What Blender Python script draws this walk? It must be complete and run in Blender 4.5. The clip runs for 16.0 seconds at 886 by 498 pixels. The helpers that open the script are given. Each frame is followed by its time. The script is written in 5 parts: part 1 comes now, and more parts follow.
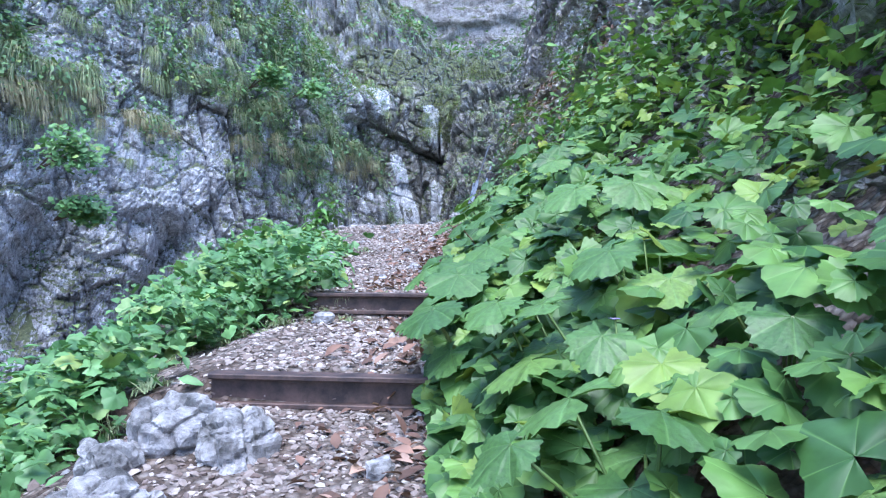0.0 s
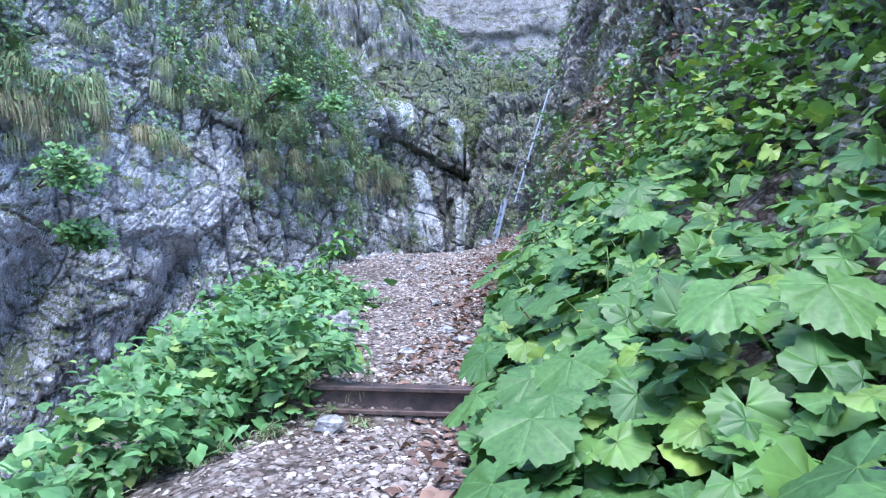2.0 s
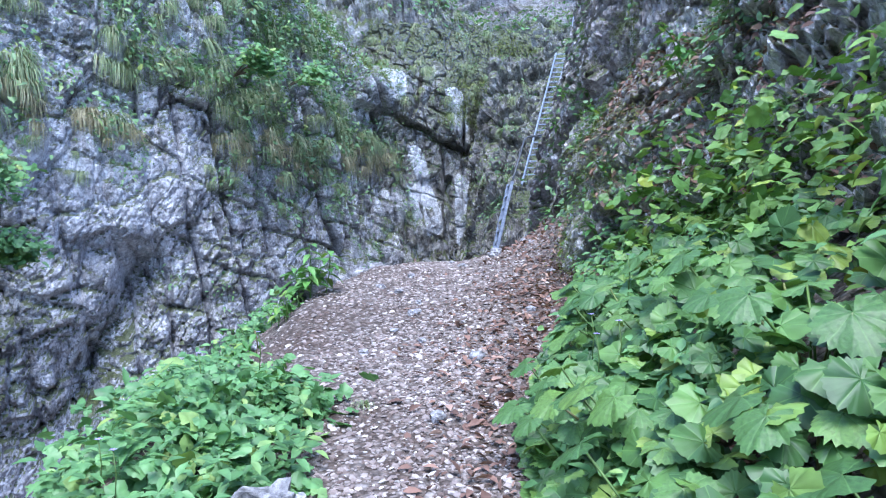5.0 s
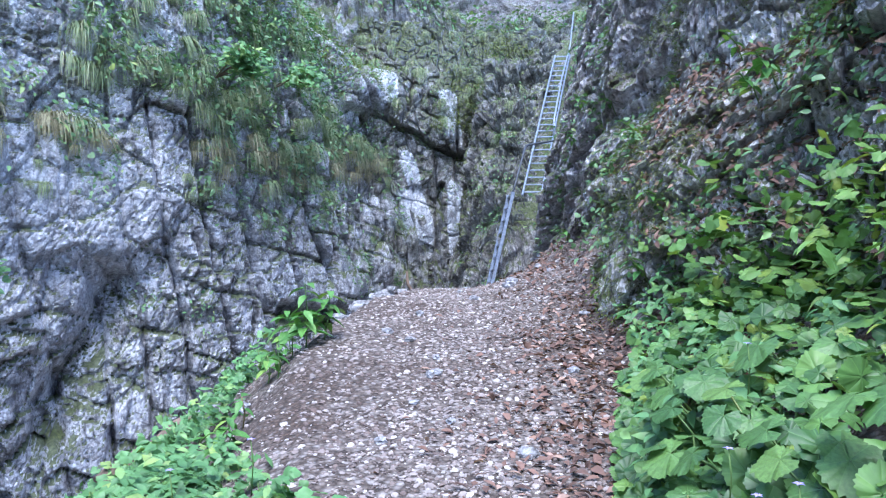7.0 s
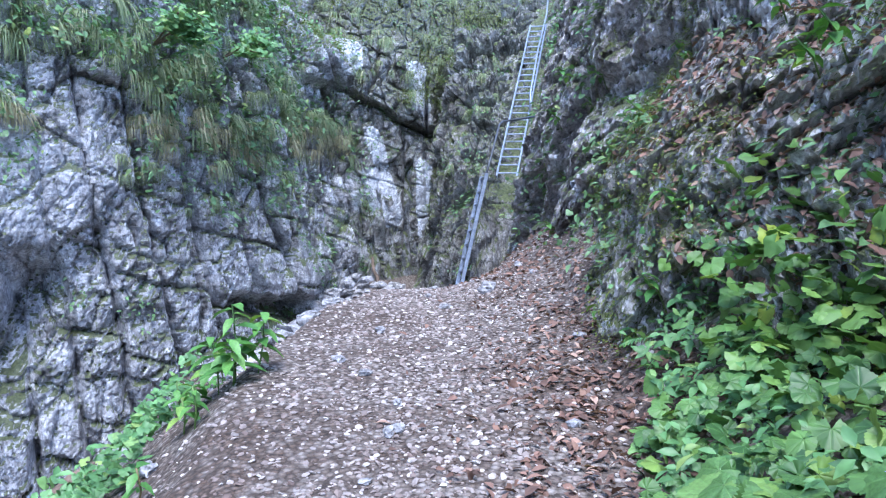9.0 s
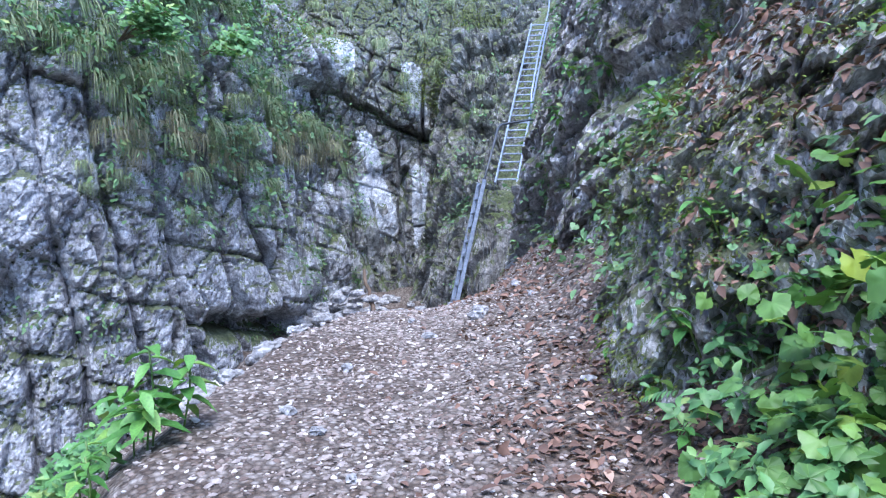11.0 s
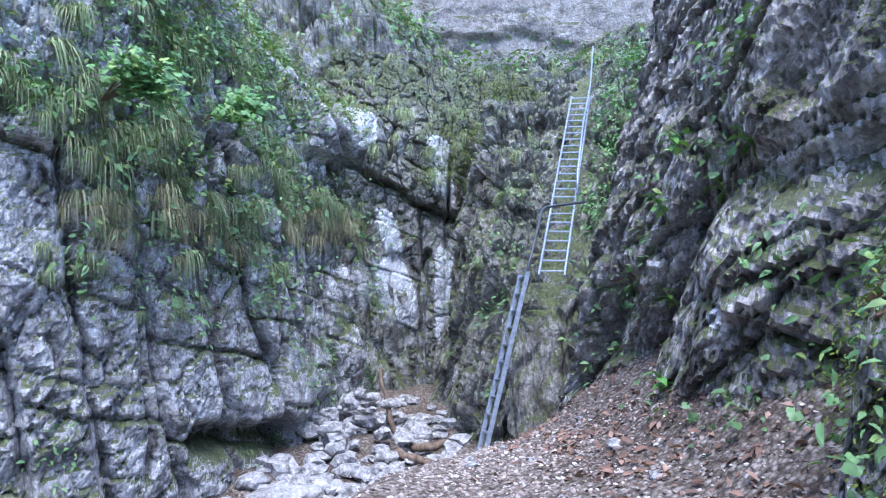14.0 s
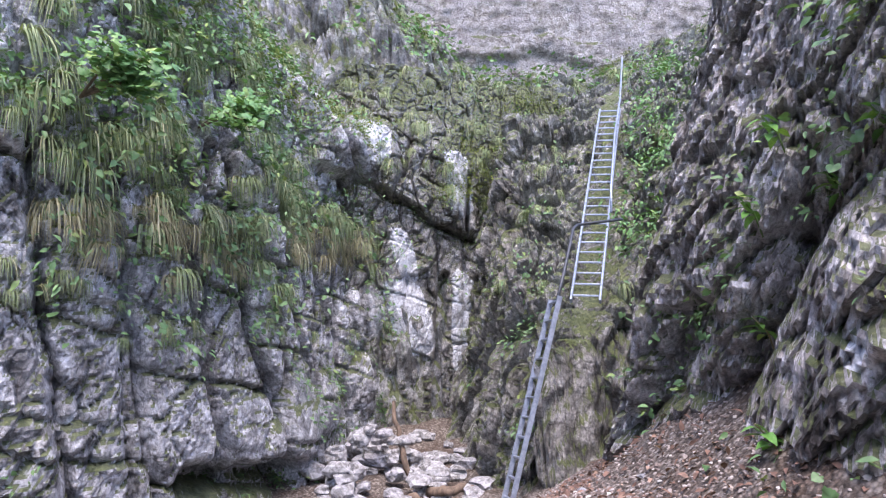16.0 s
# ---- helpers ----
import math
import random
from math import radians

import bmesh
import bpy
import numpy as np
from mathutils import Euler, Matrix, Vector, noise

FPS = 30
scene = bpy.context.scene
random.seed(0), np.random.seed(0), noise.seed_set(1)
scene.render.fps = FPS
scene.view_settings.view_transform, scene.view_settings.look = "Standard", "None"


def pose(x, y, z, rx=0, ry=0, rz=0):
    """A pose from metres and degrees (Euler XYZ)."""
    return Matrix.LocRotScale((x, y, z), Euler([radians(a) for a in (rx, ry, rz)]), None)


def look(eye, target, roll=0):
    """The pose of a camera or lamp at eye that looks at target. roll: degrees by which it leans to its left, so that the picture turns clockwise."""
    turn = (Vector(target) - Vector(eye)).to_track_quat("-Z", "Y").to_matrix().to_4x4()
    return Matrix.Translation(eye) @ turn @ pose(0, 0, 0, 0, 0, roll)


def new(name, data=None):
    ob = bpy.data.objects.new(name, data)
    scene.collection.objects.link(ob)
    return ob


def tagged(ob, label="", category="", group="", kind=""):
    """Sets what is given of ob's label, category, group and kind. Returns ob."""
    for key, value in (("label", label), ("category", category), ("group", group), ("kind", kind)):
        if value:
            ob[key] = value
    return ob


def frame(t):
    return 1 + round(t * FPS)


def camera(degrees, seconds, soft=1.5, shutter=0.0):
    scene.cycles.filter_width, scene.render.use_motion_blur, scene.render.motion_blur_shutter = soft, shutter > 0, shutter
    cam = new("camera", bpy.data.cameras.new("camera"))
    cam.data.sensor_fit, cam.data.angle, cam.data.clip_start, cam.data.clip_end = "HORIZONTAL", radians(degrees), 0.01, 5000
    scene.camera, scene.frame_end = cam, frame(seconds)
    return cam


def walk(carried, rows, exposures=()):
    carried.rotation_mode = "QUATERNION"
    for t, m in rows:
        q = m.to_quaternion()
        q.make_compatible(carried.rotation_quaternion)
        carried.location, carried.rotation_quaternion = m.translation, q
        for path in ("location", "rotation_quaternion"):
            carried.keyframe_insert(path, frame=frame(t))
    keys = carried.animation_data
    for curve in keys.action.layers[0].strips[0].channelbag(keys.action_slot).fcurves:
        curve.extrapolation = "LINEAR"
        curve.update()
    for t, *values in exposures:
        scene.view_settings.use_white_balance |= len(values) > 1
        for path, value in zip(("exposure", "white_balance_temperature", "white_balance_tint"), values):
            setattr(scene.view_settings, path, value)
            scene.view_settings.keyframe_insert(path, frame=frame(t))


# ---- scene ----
cam = camera(60.7, 16.0, soft=1.2)
PATH = [
    (0, (0.098, -0.219, 1.323), (0.086, 1.621, 1.324), -0.4),
    (0.5, (0.155, 0.111, 1.523), (0.081, 1.949, 1.479), -1.0),
    (1, (0.027, 0.422, 1.565), (-0.055, 2.260, 1.570), -0.1),
    (1.5, (-0.054, 0.638, 1.736), (-0.133, 2.476, 1.722), -1.3),
    (2, (-0.034, 1.001, 1.657), (-0.098, 2.840, 1.683), 0.0),
    (2.5, (0.027, 1.335, 1.892), (-0.024, 3.175, 1.880), -1.5),
    (3, (-0.103, 1.644, 1.861), (-0.137, 3.483, 1.872), -0.4),
    (3.5, (-0.183, 1.937, 1.985), (-0.217, 3.776, 1.971), -1.1),
    (4, (-0.129, 2.455, 1.963), (-0.177, 4.295, 1.953), -0.7),
    (4.2, (-0.129, 2.574, 2.030), (-0.182, 4.413, 2.003), -1.1),
    (6.3, (-0.277, 4.029, 2.538), (-0.337, 5.866, 2.459), -0.1),
    (6.5, (-0.353, 4.065, 2.560), (-0.398, 5.903, 2.488), -0.2),
    (7, (-0.495, 4.272, 2.660), (-0.508, 6.111, 2.588), -0.4),
    (7.5, (-0.456, 4.635, 2.570), (-0.448, 6.474, 2.522), 0.4),
    (8, (-0.363, 4.974, 2.665), (-0.337, 6.813, 2.593), -0.5),
    (8.5, (-0.400, 5.481, 2.662), (-0.360, 7.319, 2.572), 0.0),
    (9, (-0.456, 5.579, 2.859), (-0.397, 7.412, 2.723), -0.4),
    (11.3, (-0.204, 6.920, 2.889), (-0.158, 8.756, 2.770), -0.7),
    (11.5, (-0.183, 7.089, 2.933), (-0.142, 8.924, 2.808), -0.7),
    (12, (-0.323, 7.316, 2.967), (-0.266, 9.152, 2.866), -0.5),
    (12.5, (-0.410, 7.701, 3.137), (-0.352, 9.538, 3.044), -0.4),
    (13, (-0.438, 8.065, 3.063), (-0.382, 9.903, 3.012), 0.3),
    (13.5, (-0.462, 8.476, 3.159), (-0.423, 10.316, 3.168), 0.4),
    (14, (-0.615, 8.853, 3.212), (-0.586, 10.692, 3.270), 0.8),
    (14.5, (-0.648, 9.220, 3.135), (-0.627, 11.057, 3.220), 1.0),
    (15, (-0.598, 9.587, 3.195), (-0.588, 11.425, 3.285), 0.6),
    (15.5, (-0.735, 9.884, 3.153), (-0.716, 11.719, 3.272), 1.0),
    (16, (-0.730, 10.116, 3.180), (-0.732, 11.952, 3.300), 1.2),
]
walk(cam, [(t, look(eye, target, roll)) for t, eye, target, roll in PATH], [(0, 2.06, 5400, 14), (9, 2.08, 5420, 14), (14, 2.06, 5520, 15), (15, 2.06, 5750, 17), (15.5, 2.1, 6150, 21), (16, 2.1, 6550, 24)])

# ---------------------------------------------------------------- light
world = bpy.data.worlds.new("world")
scene.world = world
world.use_nodes = True
wn = world.node_tree
sky = wn.nodes.new("ShaderNodeTexSky")
sky.sky_type, sky.sun_disc = "NISHITA", False
SUN_EL, SUN_ROT = radians(66), radians(178)
sky.sun_elevation, sky.sun_rotation = SUN_EL, SUN_ROT
wn.links.new(sky.outputs[0], wn.nodes["Background"].inputs[0])
wn.nodes["Background"].inputs[1].default_value = 0.14

sun = new("sun", bpy.data.lights.new("sun", "SUN"))
sun.data.energy, sun.data.angle, sun.data.color = 1.55, radians(36), (1.0, 0.95, 0.86)
sun.matrix_world = look((0, 0, 30), (-math.sin(SUN_ROT) * math.cos(SUN_EL), -math.cos(SUN_ROT) * math.cos(SUN_EL), 30 - math.sin(SUN_EL)))

# ---------------------------------------------------------------- numeric noise
def hash01(ix, iy, iz, seed):
    h = (ix.astype(np.int64) * 374761393 + iy.astype(np.int64) * 668265263 + iz.astype(np.int64) * 2147483647 + seed * 974634777) & 0xFFFFFFFF
    h = ((h ^ (h >> 13)) * 1274126177) & 0xFFFFFFFF
    h = ((h ^ (h >> 16)) * 2246822519) & 0xFFFFFFFF
    h = h ^ (h >> 15)
    return (h & 0xFFFFFF) / float(0x1000000)


def vnoise(p, seed=0):
    """Smooth value noise, -1 to 1, at the points p (n, 3)."""
    i = np.floor(p).astype(np.int64)
    f = p - i
    f = f * f * (3 - 2 * f)
    total = 0
    for dx in (0, 1):
        for dy in (0, 1):
            for dz in (0, 1):
                w = (f[:, 0] if dx else 1 - f[:, 0]) * (f[:, 1] if dy else 1 - f[:, 1]) * (f[:, 2] if dz else 1 - f[:, 2])
                total = total + w * hash01(i[:, 0] + dx, i[:, 1] + dy, i[:, 2] + dz, seed)
    return total * 2 - 1


def fbm(p, octaves=4, seed=0):
    out, amp = 0, 0.5
    for k in range(octaves):
        out = out + amp * vnoise(p * 2 ** k + 17.3 * k, seed + k)
        amp *= 0.5
    return out


def worley(p, seed=0, blocky=0.0):
    """Distances to the nearest two cell centres, and three random numbers of the nearest cell with its centre."""
    i = np.floor(p).astype(np.int64)
    n = len(p)
    d1, d2 = np.full(n, 9.0), np.full(n, 9.0)
    best = np.zeros((n, 3))
    cell = np.zeros((n, 3), np.int64)
    for dx in (-1, 0, 1):
        for dy in (-1, 0, 1):
            for dz in (-1, 0, 1):
                c = i + np.array((dx, dy, dz))
                q = c + np.stack([hash01(c[:, 0], c[:, 1], c[:, 2], seed + k) for k in (1, 2, 3)], 1)
                d = np.sqrt(((q - p) ** 2).sum(1))
                if blocky:
                    d = d * (1 - blocky) + blocky * np.abs(q - p).max(1)
                near = d < d1
                d2 = np.where(near, d1, np.minimum(d2, d))
                best[near], cell[near] = q[near], c[near]
                d1 = np.where(near, d, d1)
    r = np.stack([hash01(cell[:, 0], cell[:, 1], cell[:, 2], seed + k) for k in (7, 8, 9)], 1)
    return d1, d2, r, best


# ---------------------------------------------------------------- materials
def material(name):
    m = bpy.data.materials.new(name)
    m.use_nodes = True
    return m, m.node_tree.nodes, m.node_tree.links, m.node_tree.nodes["Principled BSDF"]


def node(nodes, kind, **values):
    n = nodes.new(kind)
    for key, value in values.items():
        n.inputs[key].default_value = value
    return n


def ramp(nodes, stops):
    r = nodes.new("ShaderNodeValToRGB")
    e = r.color_ramp.elements
    while len(e) < len(stops):
        e.new(0.5)
    for el, (at, col) in zip(e, stops):
        el.position, el.color = at, (*col, 1) if len(col) == 3 else col
    return r


def mixer(nodes, links, fac, a, b, blend="MIX"):
    m = nodes.new("ShaderNodeMix")
    m.data_type, m.blend_type = "RGBA", blend
    for sock, v in ((m.inputs[0], fac), (m.inputs[6], a), (m.inputs[7], b)):
        if isinstance(v, bpy.types.NodeSocket):
            links.new(v, sock)
        elif isinstance(v, tuple):
            sock.default_value = (*v, 1)
        else:
            sock.default_value = v
    return m.outputs[2]


def maths(nodes, links, op, a, b=0.5):
    m = nodes.new("ShaderNodeMath")
    m.operation = op
    for sock, v in zip(m.inputs, (a, b)):
        if isinstance(v, bpy.types.NodeSocket):
            links.new(v, sock)
        else:
            sock.default_value = v
    return m.outputs[0]


def rock_material(name, pale, mid, dark, moss=0.5, stain=0.5, fine=1.0, wash=(0.34, 0.33, 0.36), cracks=0.8, lichen=1.0):
    m, n, l, b = material(name)
    co = n.new("ShaderNodeTexCoord").outputs["Object"]
    big = node(n, "ShaderNodeTexNoise", Scale=0.55, Detail=5.0, Roughness=0.65)
    med = node(n, "ShaderNodeTexNoise", Scale=2.4, Detail=5.0, Roughness=0.62)
    small = node(n, "ShaderNodeTexNoise", Scale=17.0, Detail=6.0, Roughness=0.75)
    vor = node(n, "ShaderNodeTexVoronoi", Scale=9.0, Randomness=1.0)
    streak = node(n, "ShaderNodeTexNoise", Scale=1.0, Detail=5.0, Roughness=0.6)
    mapper = node(n, "ShaderNodeMapping")
    mapper.inputs["Scale"].default_value = (2.2, 2.2, 0.35)
    for t in (big, med, small, vor):
        l.new(co, t.inputs["Vector"])
    l.new(co, mapper.inputs["Vector"])
    l.new(mapper.outputs[0], streak.inputs["Vector"])
    c1 = ramp(n, [(0.34, dark), (0.47, mid), (0.60, pale)])
    l.new(med.outputs[0], c1.inputs[0])
    # broad washed pale patches and dark water stains
    pale_mask = ramp(n, [(0.45, (0, 0, 0)), (0.56, (1, 1, 1))])
    l.new(big.outputs[0], pale_mask.inputs[0])
    c2 = mixer(n, l, maths(n, l, "MULTIPLY", pale_mask.outputs[0], 0.6), c1.outputs[0], wash)
    stain_mask = ramp(n, [(0.50, (0, 0, 0)), (0.66, (1, 1, 1))])
    l.new(streak.outputs[0], stain_mask.inputs[0])
    c3 = mixer(n, l, maths(n, l, "MULTIPLY", stain_mask.outputs[0], stain), c2, tuple(0.32 * v for v in mid))
    speck = ramp(n, [(0.40, (0.28, 0.28, 0.28)), (0.52, (0.95, 0.95, 0.95)), (0.64, (1.5, 1.5, 1.5))])
    l.new(small.outputs[0], speck.inputs[0])
    c4 = mixer(n, l, 0.6, c3, speck.outputs[0], "MULTIPLY")
    # lichen crust and pitted grit
    crust = node(n, "ShaderNodeTexNoise", Scale=7.0, Detail=9.0, Roughness=0.82)
    l.new(co, crust.inputs["Vector"])
    lich = ramp(n, [(0.55, (0, 0, 0)), (0.63, (1, 1, 1))])
    l.new(crust.outputs[0], lich.inputs[0])
    c4 = mixer(n, l, maths(n, l, "MULTIPLY", lich.outputs[0], 0.55 * lichen), c4, tuple(min(0.75, 1.1 * v) for v in pale))
    pit = ramp(n, [(0.36, (0.2, 0.19, 0.18)), (0.45, (1, 1, 1))])
    l.new(crust.outputs[0], pit.inputs[0])
    c4 = mixer(n, l, 0.8 * lichen, c4, pit.outputs[0], "MULTIPLY")
    # joints and hair cracks
    wob = node(n, "ShaderNodeTexNoise", Scale=2.0, Detail=4.0)
    l.new(co, wob.inputs["Vector"])
    wv = n.new("ShaderNodeVectorMath")
    wv.operation = "MULTIPLY_ADD"
    l.new(wob.outputs["Color"], wv.inputs[0])
    wv.inputs[1].default_value = (0.3, 0.3, 0.3)
    l.new(co, wv.inputs[2])
    lines = None
    for sc, wd in ((1.3, 0.02), (4.5, 0.05)):
        ve = node(n, "ShaderNodeTexVoronoi", Scale=sc)
        ve.feature = "DISTANCE_TO_EDGE"
        l.new(wv.outputs[0], ve.inputs["Vector"])
        vr = ramp(n, [(0.0, (0.16, 0.16, 0.16)), (wd, (1, 1, 1))])
        l.new(ve.outputs["Distance"], vr.inputs[0])
        lines = vr.outputs[0] if lines is None else mixer(n, l, 0.75, lines, vr.outputs[0], "MULTIPLY")
    c4 = mixer(n, l, cracks, c4, lines, "MULTIPLY")
    # moss on upward faces and in damp patches
    geo = n.new("ShaderNodeNewGeometry")
    sep = n.new("ShaderNodeSeparateXYZ")
    l.new(geo.outputs["Normal"], sep.inputs[0])
    up = maths(n, l, "MULTIPLY", sep.outputs[2], 0.75)
    mm = node(n, "ShaderNodeTexNoise", Scale=2.6, Detail=8.0, Roughness=0.78)
    l.new(co, mm.inputs["Vector"])
    ms = maths(n, l, "ADD", up, mm.outputs[0])
    moss_mask = ramp(n, [(0.93 - 0.45 * moss, (0, 0, 0)), (min(1.0, 1.05 - 0.45 * moss), (1, 1, 1))])
    l.new(ms, moss_mask.inputs[0])
    mossc = ramp(n, [(0.35, (0.030, 0.042, 0.014)), (0.55, (0.085, 0.11, 0.03)), (0.7, (0.18, 0.20, 0.05))])
    l.new(small.outputs[0], mossc.inputs[0])
    c5 = mixer(n, l, maths(n, l, "MULTIPLY", moss_mask.outputs[0], 0.9), c4, mossc.outputs[0])
    l.new(c5, b.inputs["Base Color"])
    b.inputs["Roughness"].default_value = 0.82
    h1 = maths(n, l, "MULTIPLY", med.outputs[0], 1.0)
    h2 = maths(n, l, "MULTIPLY", small.outputs[0], 0.6)
    h3 = maths(n, l, "MULTIPLY", vor.outputs[0], 0.35)
    hh = maths(n, l, "ADD", maths(n, l, "ADD", maths(n, l, "ADD", h1, h2), h3), maths(n, l, "MULTIPLY", lines, 0.3 * cracks))
    bump = node(n, "ShaderNodeBump", Strength=1.0, Distance=0.075 * fine)
    l.new(hh, bump.inputs["Height"])
    l.new(bump.outputs[0], b.inputs["Normal"])
    return m


M_CLIFF = rock_material("limestone_cliff", (0.64, 0.65, 0.69), (0.31, 0.31, 0.33), (0.055, 0.055, 0.057), moss=-0.05, stain=0.6, wash=(0.48, 0.49, 0.53), cracks=0.5)
M_CRUST = rock_material("pale_crusted_limestone", (0.66, 0.67, 0.72), (0.42, 0.43, 0.465), (0.13, 0.13, 0.135), moss=0.10, stain=0.4, wash=(0.60, 0.61, 0.66), cracks=0.35)
M_WATER = rock_material("washed_limestone", (0.60, 0.62, 0.67), (0.48, 0.50, 0.54), (0.28, 0.28, 0.30), moss=-0.6, stain=0.45, fine=0.4, cracks=0.5, lichen=0.35, wash=(0.56, 0.58, 0.63))
M_CLEFT = rock_material("dark_jointed_limestone", (0.46, 0.46, 0.47), (0.25, 0.24, 0.235), (0.06, 0.056, 0.05), moss=0.14, stain=0.5, wash=(0.36, 0.35, 0.35), cracks=0.5, lichen=0.6)
M_OUTCROP = rock_material("mossy_outcrop_limestone", (0.74, 0.74, 0.76), (0.54, 0.51, 0.50), (0.07, 0.06, 0.055), moss=0.05, stain=0.3, wash=(0.60, 0.58, 0.59), cracks=0.3)
M_BUTTRESS = rock_material("mossy_brown_limestone", (0.50, 0.49, 0.48), (0.19, 0.185, 0.17), (0.04, 0.038, 0.034), moss=0.5, stain=0.6, wash=(0.36, 0.35, 0.35), cracks=0.5)
M_RIGHT = rock_material("damp_limestone", (0.72, 0.70, 0.73), (0.34, 0.315, 0.315), (0.03, 0.025, 0.025), moss=0.04, stain=0.55, wash=(0.36, 0.34, 0.35), cracks=0.3)
M_BOULDER = rock_material("rugged_limestone", (0.58, 0.59, 0.62), (0.33, 0.33, 0.34), (0.06, 0.06, 0.06), moss=-0.2, stain=0.5, fine=0.6, cracks=0.25)
M_STONE = rock_material("pale_stone", (0.47, 0.475, 0.50), (0.32, 0.32, 0.335), (0.16, 0.155, 0.15), moss=-0.6, stain=0.3, fine=0.3, cracks=0.12)
M_UPPER = rock_material("mossy_limestone", (0.50, 0.50, 0.50), (0.24, 0.24, 0.23), (0.06, 0.06, 0.055), moss=0.85, stain=0.3, cracks=0.25)
M_BACK = rock_material("far_limestone", (0.46, 0.46, 0.48), (0.33, 0.32, 0.31), (0.16, 0.15, 0.14), moss=0.15, stain=0.4, fine=3.0)


def ground_material():
    m, n, l, b = material("gravel_and_litter")
    co = n.new("ShaderNodeTexCoord").outputs["Object"]
    v = node(n, "ShaderNodeTexVoronoi", Scale=26.0)
    v2 = node(n, "ShaderNodeTexVoronoi", Scale=60.0)
    patch = node(n, "ShaderNodeTexNoise", Scale=0.9, Detail=6.0, Roughness=0.7)
    fine = node(n, "ShaderNodeTexNoise", Scale=40.0, Detail=5.0)
    for t in (v, v2, patch, fine):
        l.new(co, t.inputs["Vector"])
    bw = n.new("ShaderNodeRGBToBW")
    l.new(v.outputs["Color"], bw.inputs[0])
    stone = ramp(n, [(0.15, (0.07, 0.052, 0.043)), (0.45, (0.17, 0.14, 0.12)), (0.85, (0.34, 0.31, 0.29))])
    l.new(bw.outputs[0], stone.inputs[0])
    soil = ramp(n, [(0.4, (0.045, 0.03, 0.022)), (0.6, (0.13, 0.085, 0.06))])
    l.new(fine.outputs[0], soil.inputs[0])
    pm = ramp(n, [(0.47, (0, 0, 0)), (0.62, (1, 1, 1))])
    l.new(patch.outputs[0], pm.inputs[0])
    c = mixer(n, l, maths(n, l, "MULTIPLY", pm.outputs[0], 0.75), stone.outputs[0], soil.outputs[0])
    gap = ramp(n, [(0.25, (1, 1, 1)), (0.62, (0.3, 0.27, 0.25))])
    l.new(v.outputs["Distance"], gap.inputs[0])
    c = mixer(n, l, 0.8, c, gap.outputs[0], "MULTIPLY")
    l.new(c, b.inputs["Base Color"])
    b.inputs["Roughness"].default_value = 0.92
    hh = maths(n, l, "ADD", maths(n, l, "MULTIPLY", v.outputs["Distance"], -1.0), maths(n, l, "MULTIPLY", v2.outputs["Distance"], -0.4))
    bump = node(n, "ShaderNodeBump", Strength=0.9, Distance=0.02)
    l.new(hh, bump.inputs["Height"])
    l.new(bump.outputs[0], b.inputs["Normal"])
    return m


M_GROUND = ground_material()


def leaf_material(name, deep, bright, yellow, island=True, rough=0.5, through_light=0.17, veins=True):
    m, n, l, b = material(name)
    if island:
        rnd = n.new("ShaderNodeNewGeometry").outputs["Random Per Island"]
    else:
        rnd = n.new("ShaderNodeObjectInfo").outputs["Random"]
    r = ramp(n, [(0.0, deep), (0.5, tuple((a + c) / 2 for a, c in zip(deep, bright))), (0.85, bright), (1.0, yellow)])
    l.new(rnd, r.inputs[0])
    co = n.new("ShaderNodeTexCoord")
    blot = node(n, "ShaderNodeTexNoise", Scale=14.0, Detail=4.0)
    l.new(co.outputs["Object"], blot.inputs["Vector"])
    sh = ramp(n, [(0.3, (0.72, 0.72, 0.72)), (0.7, (1.2, 1.2, 1.15))])
    l.new(blot.outputs[0], sh.inputs[0])
    c = mixer(n, l, 1.0, r.outputs[0], sh.outputs[0], "MULTIPLY")
    if veins:
        sep = n.new("ShaderNodeSeparateXYZ")
        l.new(co.outputs["UV"], sep.inputs[0])
        ang = maths(n, l, "ARCTAN2", maths(n, l, "SUBTRACT", sep.outputs[0], 0.5), maths(n, l, "ADD", sep.outputs[1], 0.02))
        sn = maths(n, l, "ABSOLUTE", maths(n, l, "SINE", maths(n, l, "MULTIPLY", ang, 3.4)))
        vr = ramp(n, [(0.0, (1, 1, 1)), (0.16, (0, 0, 0))])
        l.new(sn, vr.inputs[0])
        c = mixer(n, l, maths(n, l, "MULTIPLY", vr.outputs[0], 0.35), c, tuple(min(1, 1.5 * v + 0.02) for v in bright))
        bump = node(n, "ShaderNodeBump", Strength=0.5, Distance=0.006)
        l.new(maths(n, l, "ADD", sn, maths(n, l, "MULTIPLY", blot.outputs[0], 0.8)), bump.inputs["Height"])
        l.new(bump.outputs[0], b.inputs["Normal"])
    l.new(c, b.inputs["Base Color"])
    b.inputs["Roughness"].default_value = rough
    tr = n.new("ShaderNodeBsdfTranslucent")
    l.new(mixer(n, l, 1.0, c, (1.3, 1.35, 0.6), "MULTIPLY"), tr.inputs[0])
    mx = n.new("ShaderNodeMixShader")
    mx.inputs[0].default_value = through_light
    l.new(b.outputs[0], mx.inputs[1])
    l.new(tr.outputs[0], mx.inputs[2])
    l.new(mx.outputs[0], n["Material Output"].inputs[0])
    return m


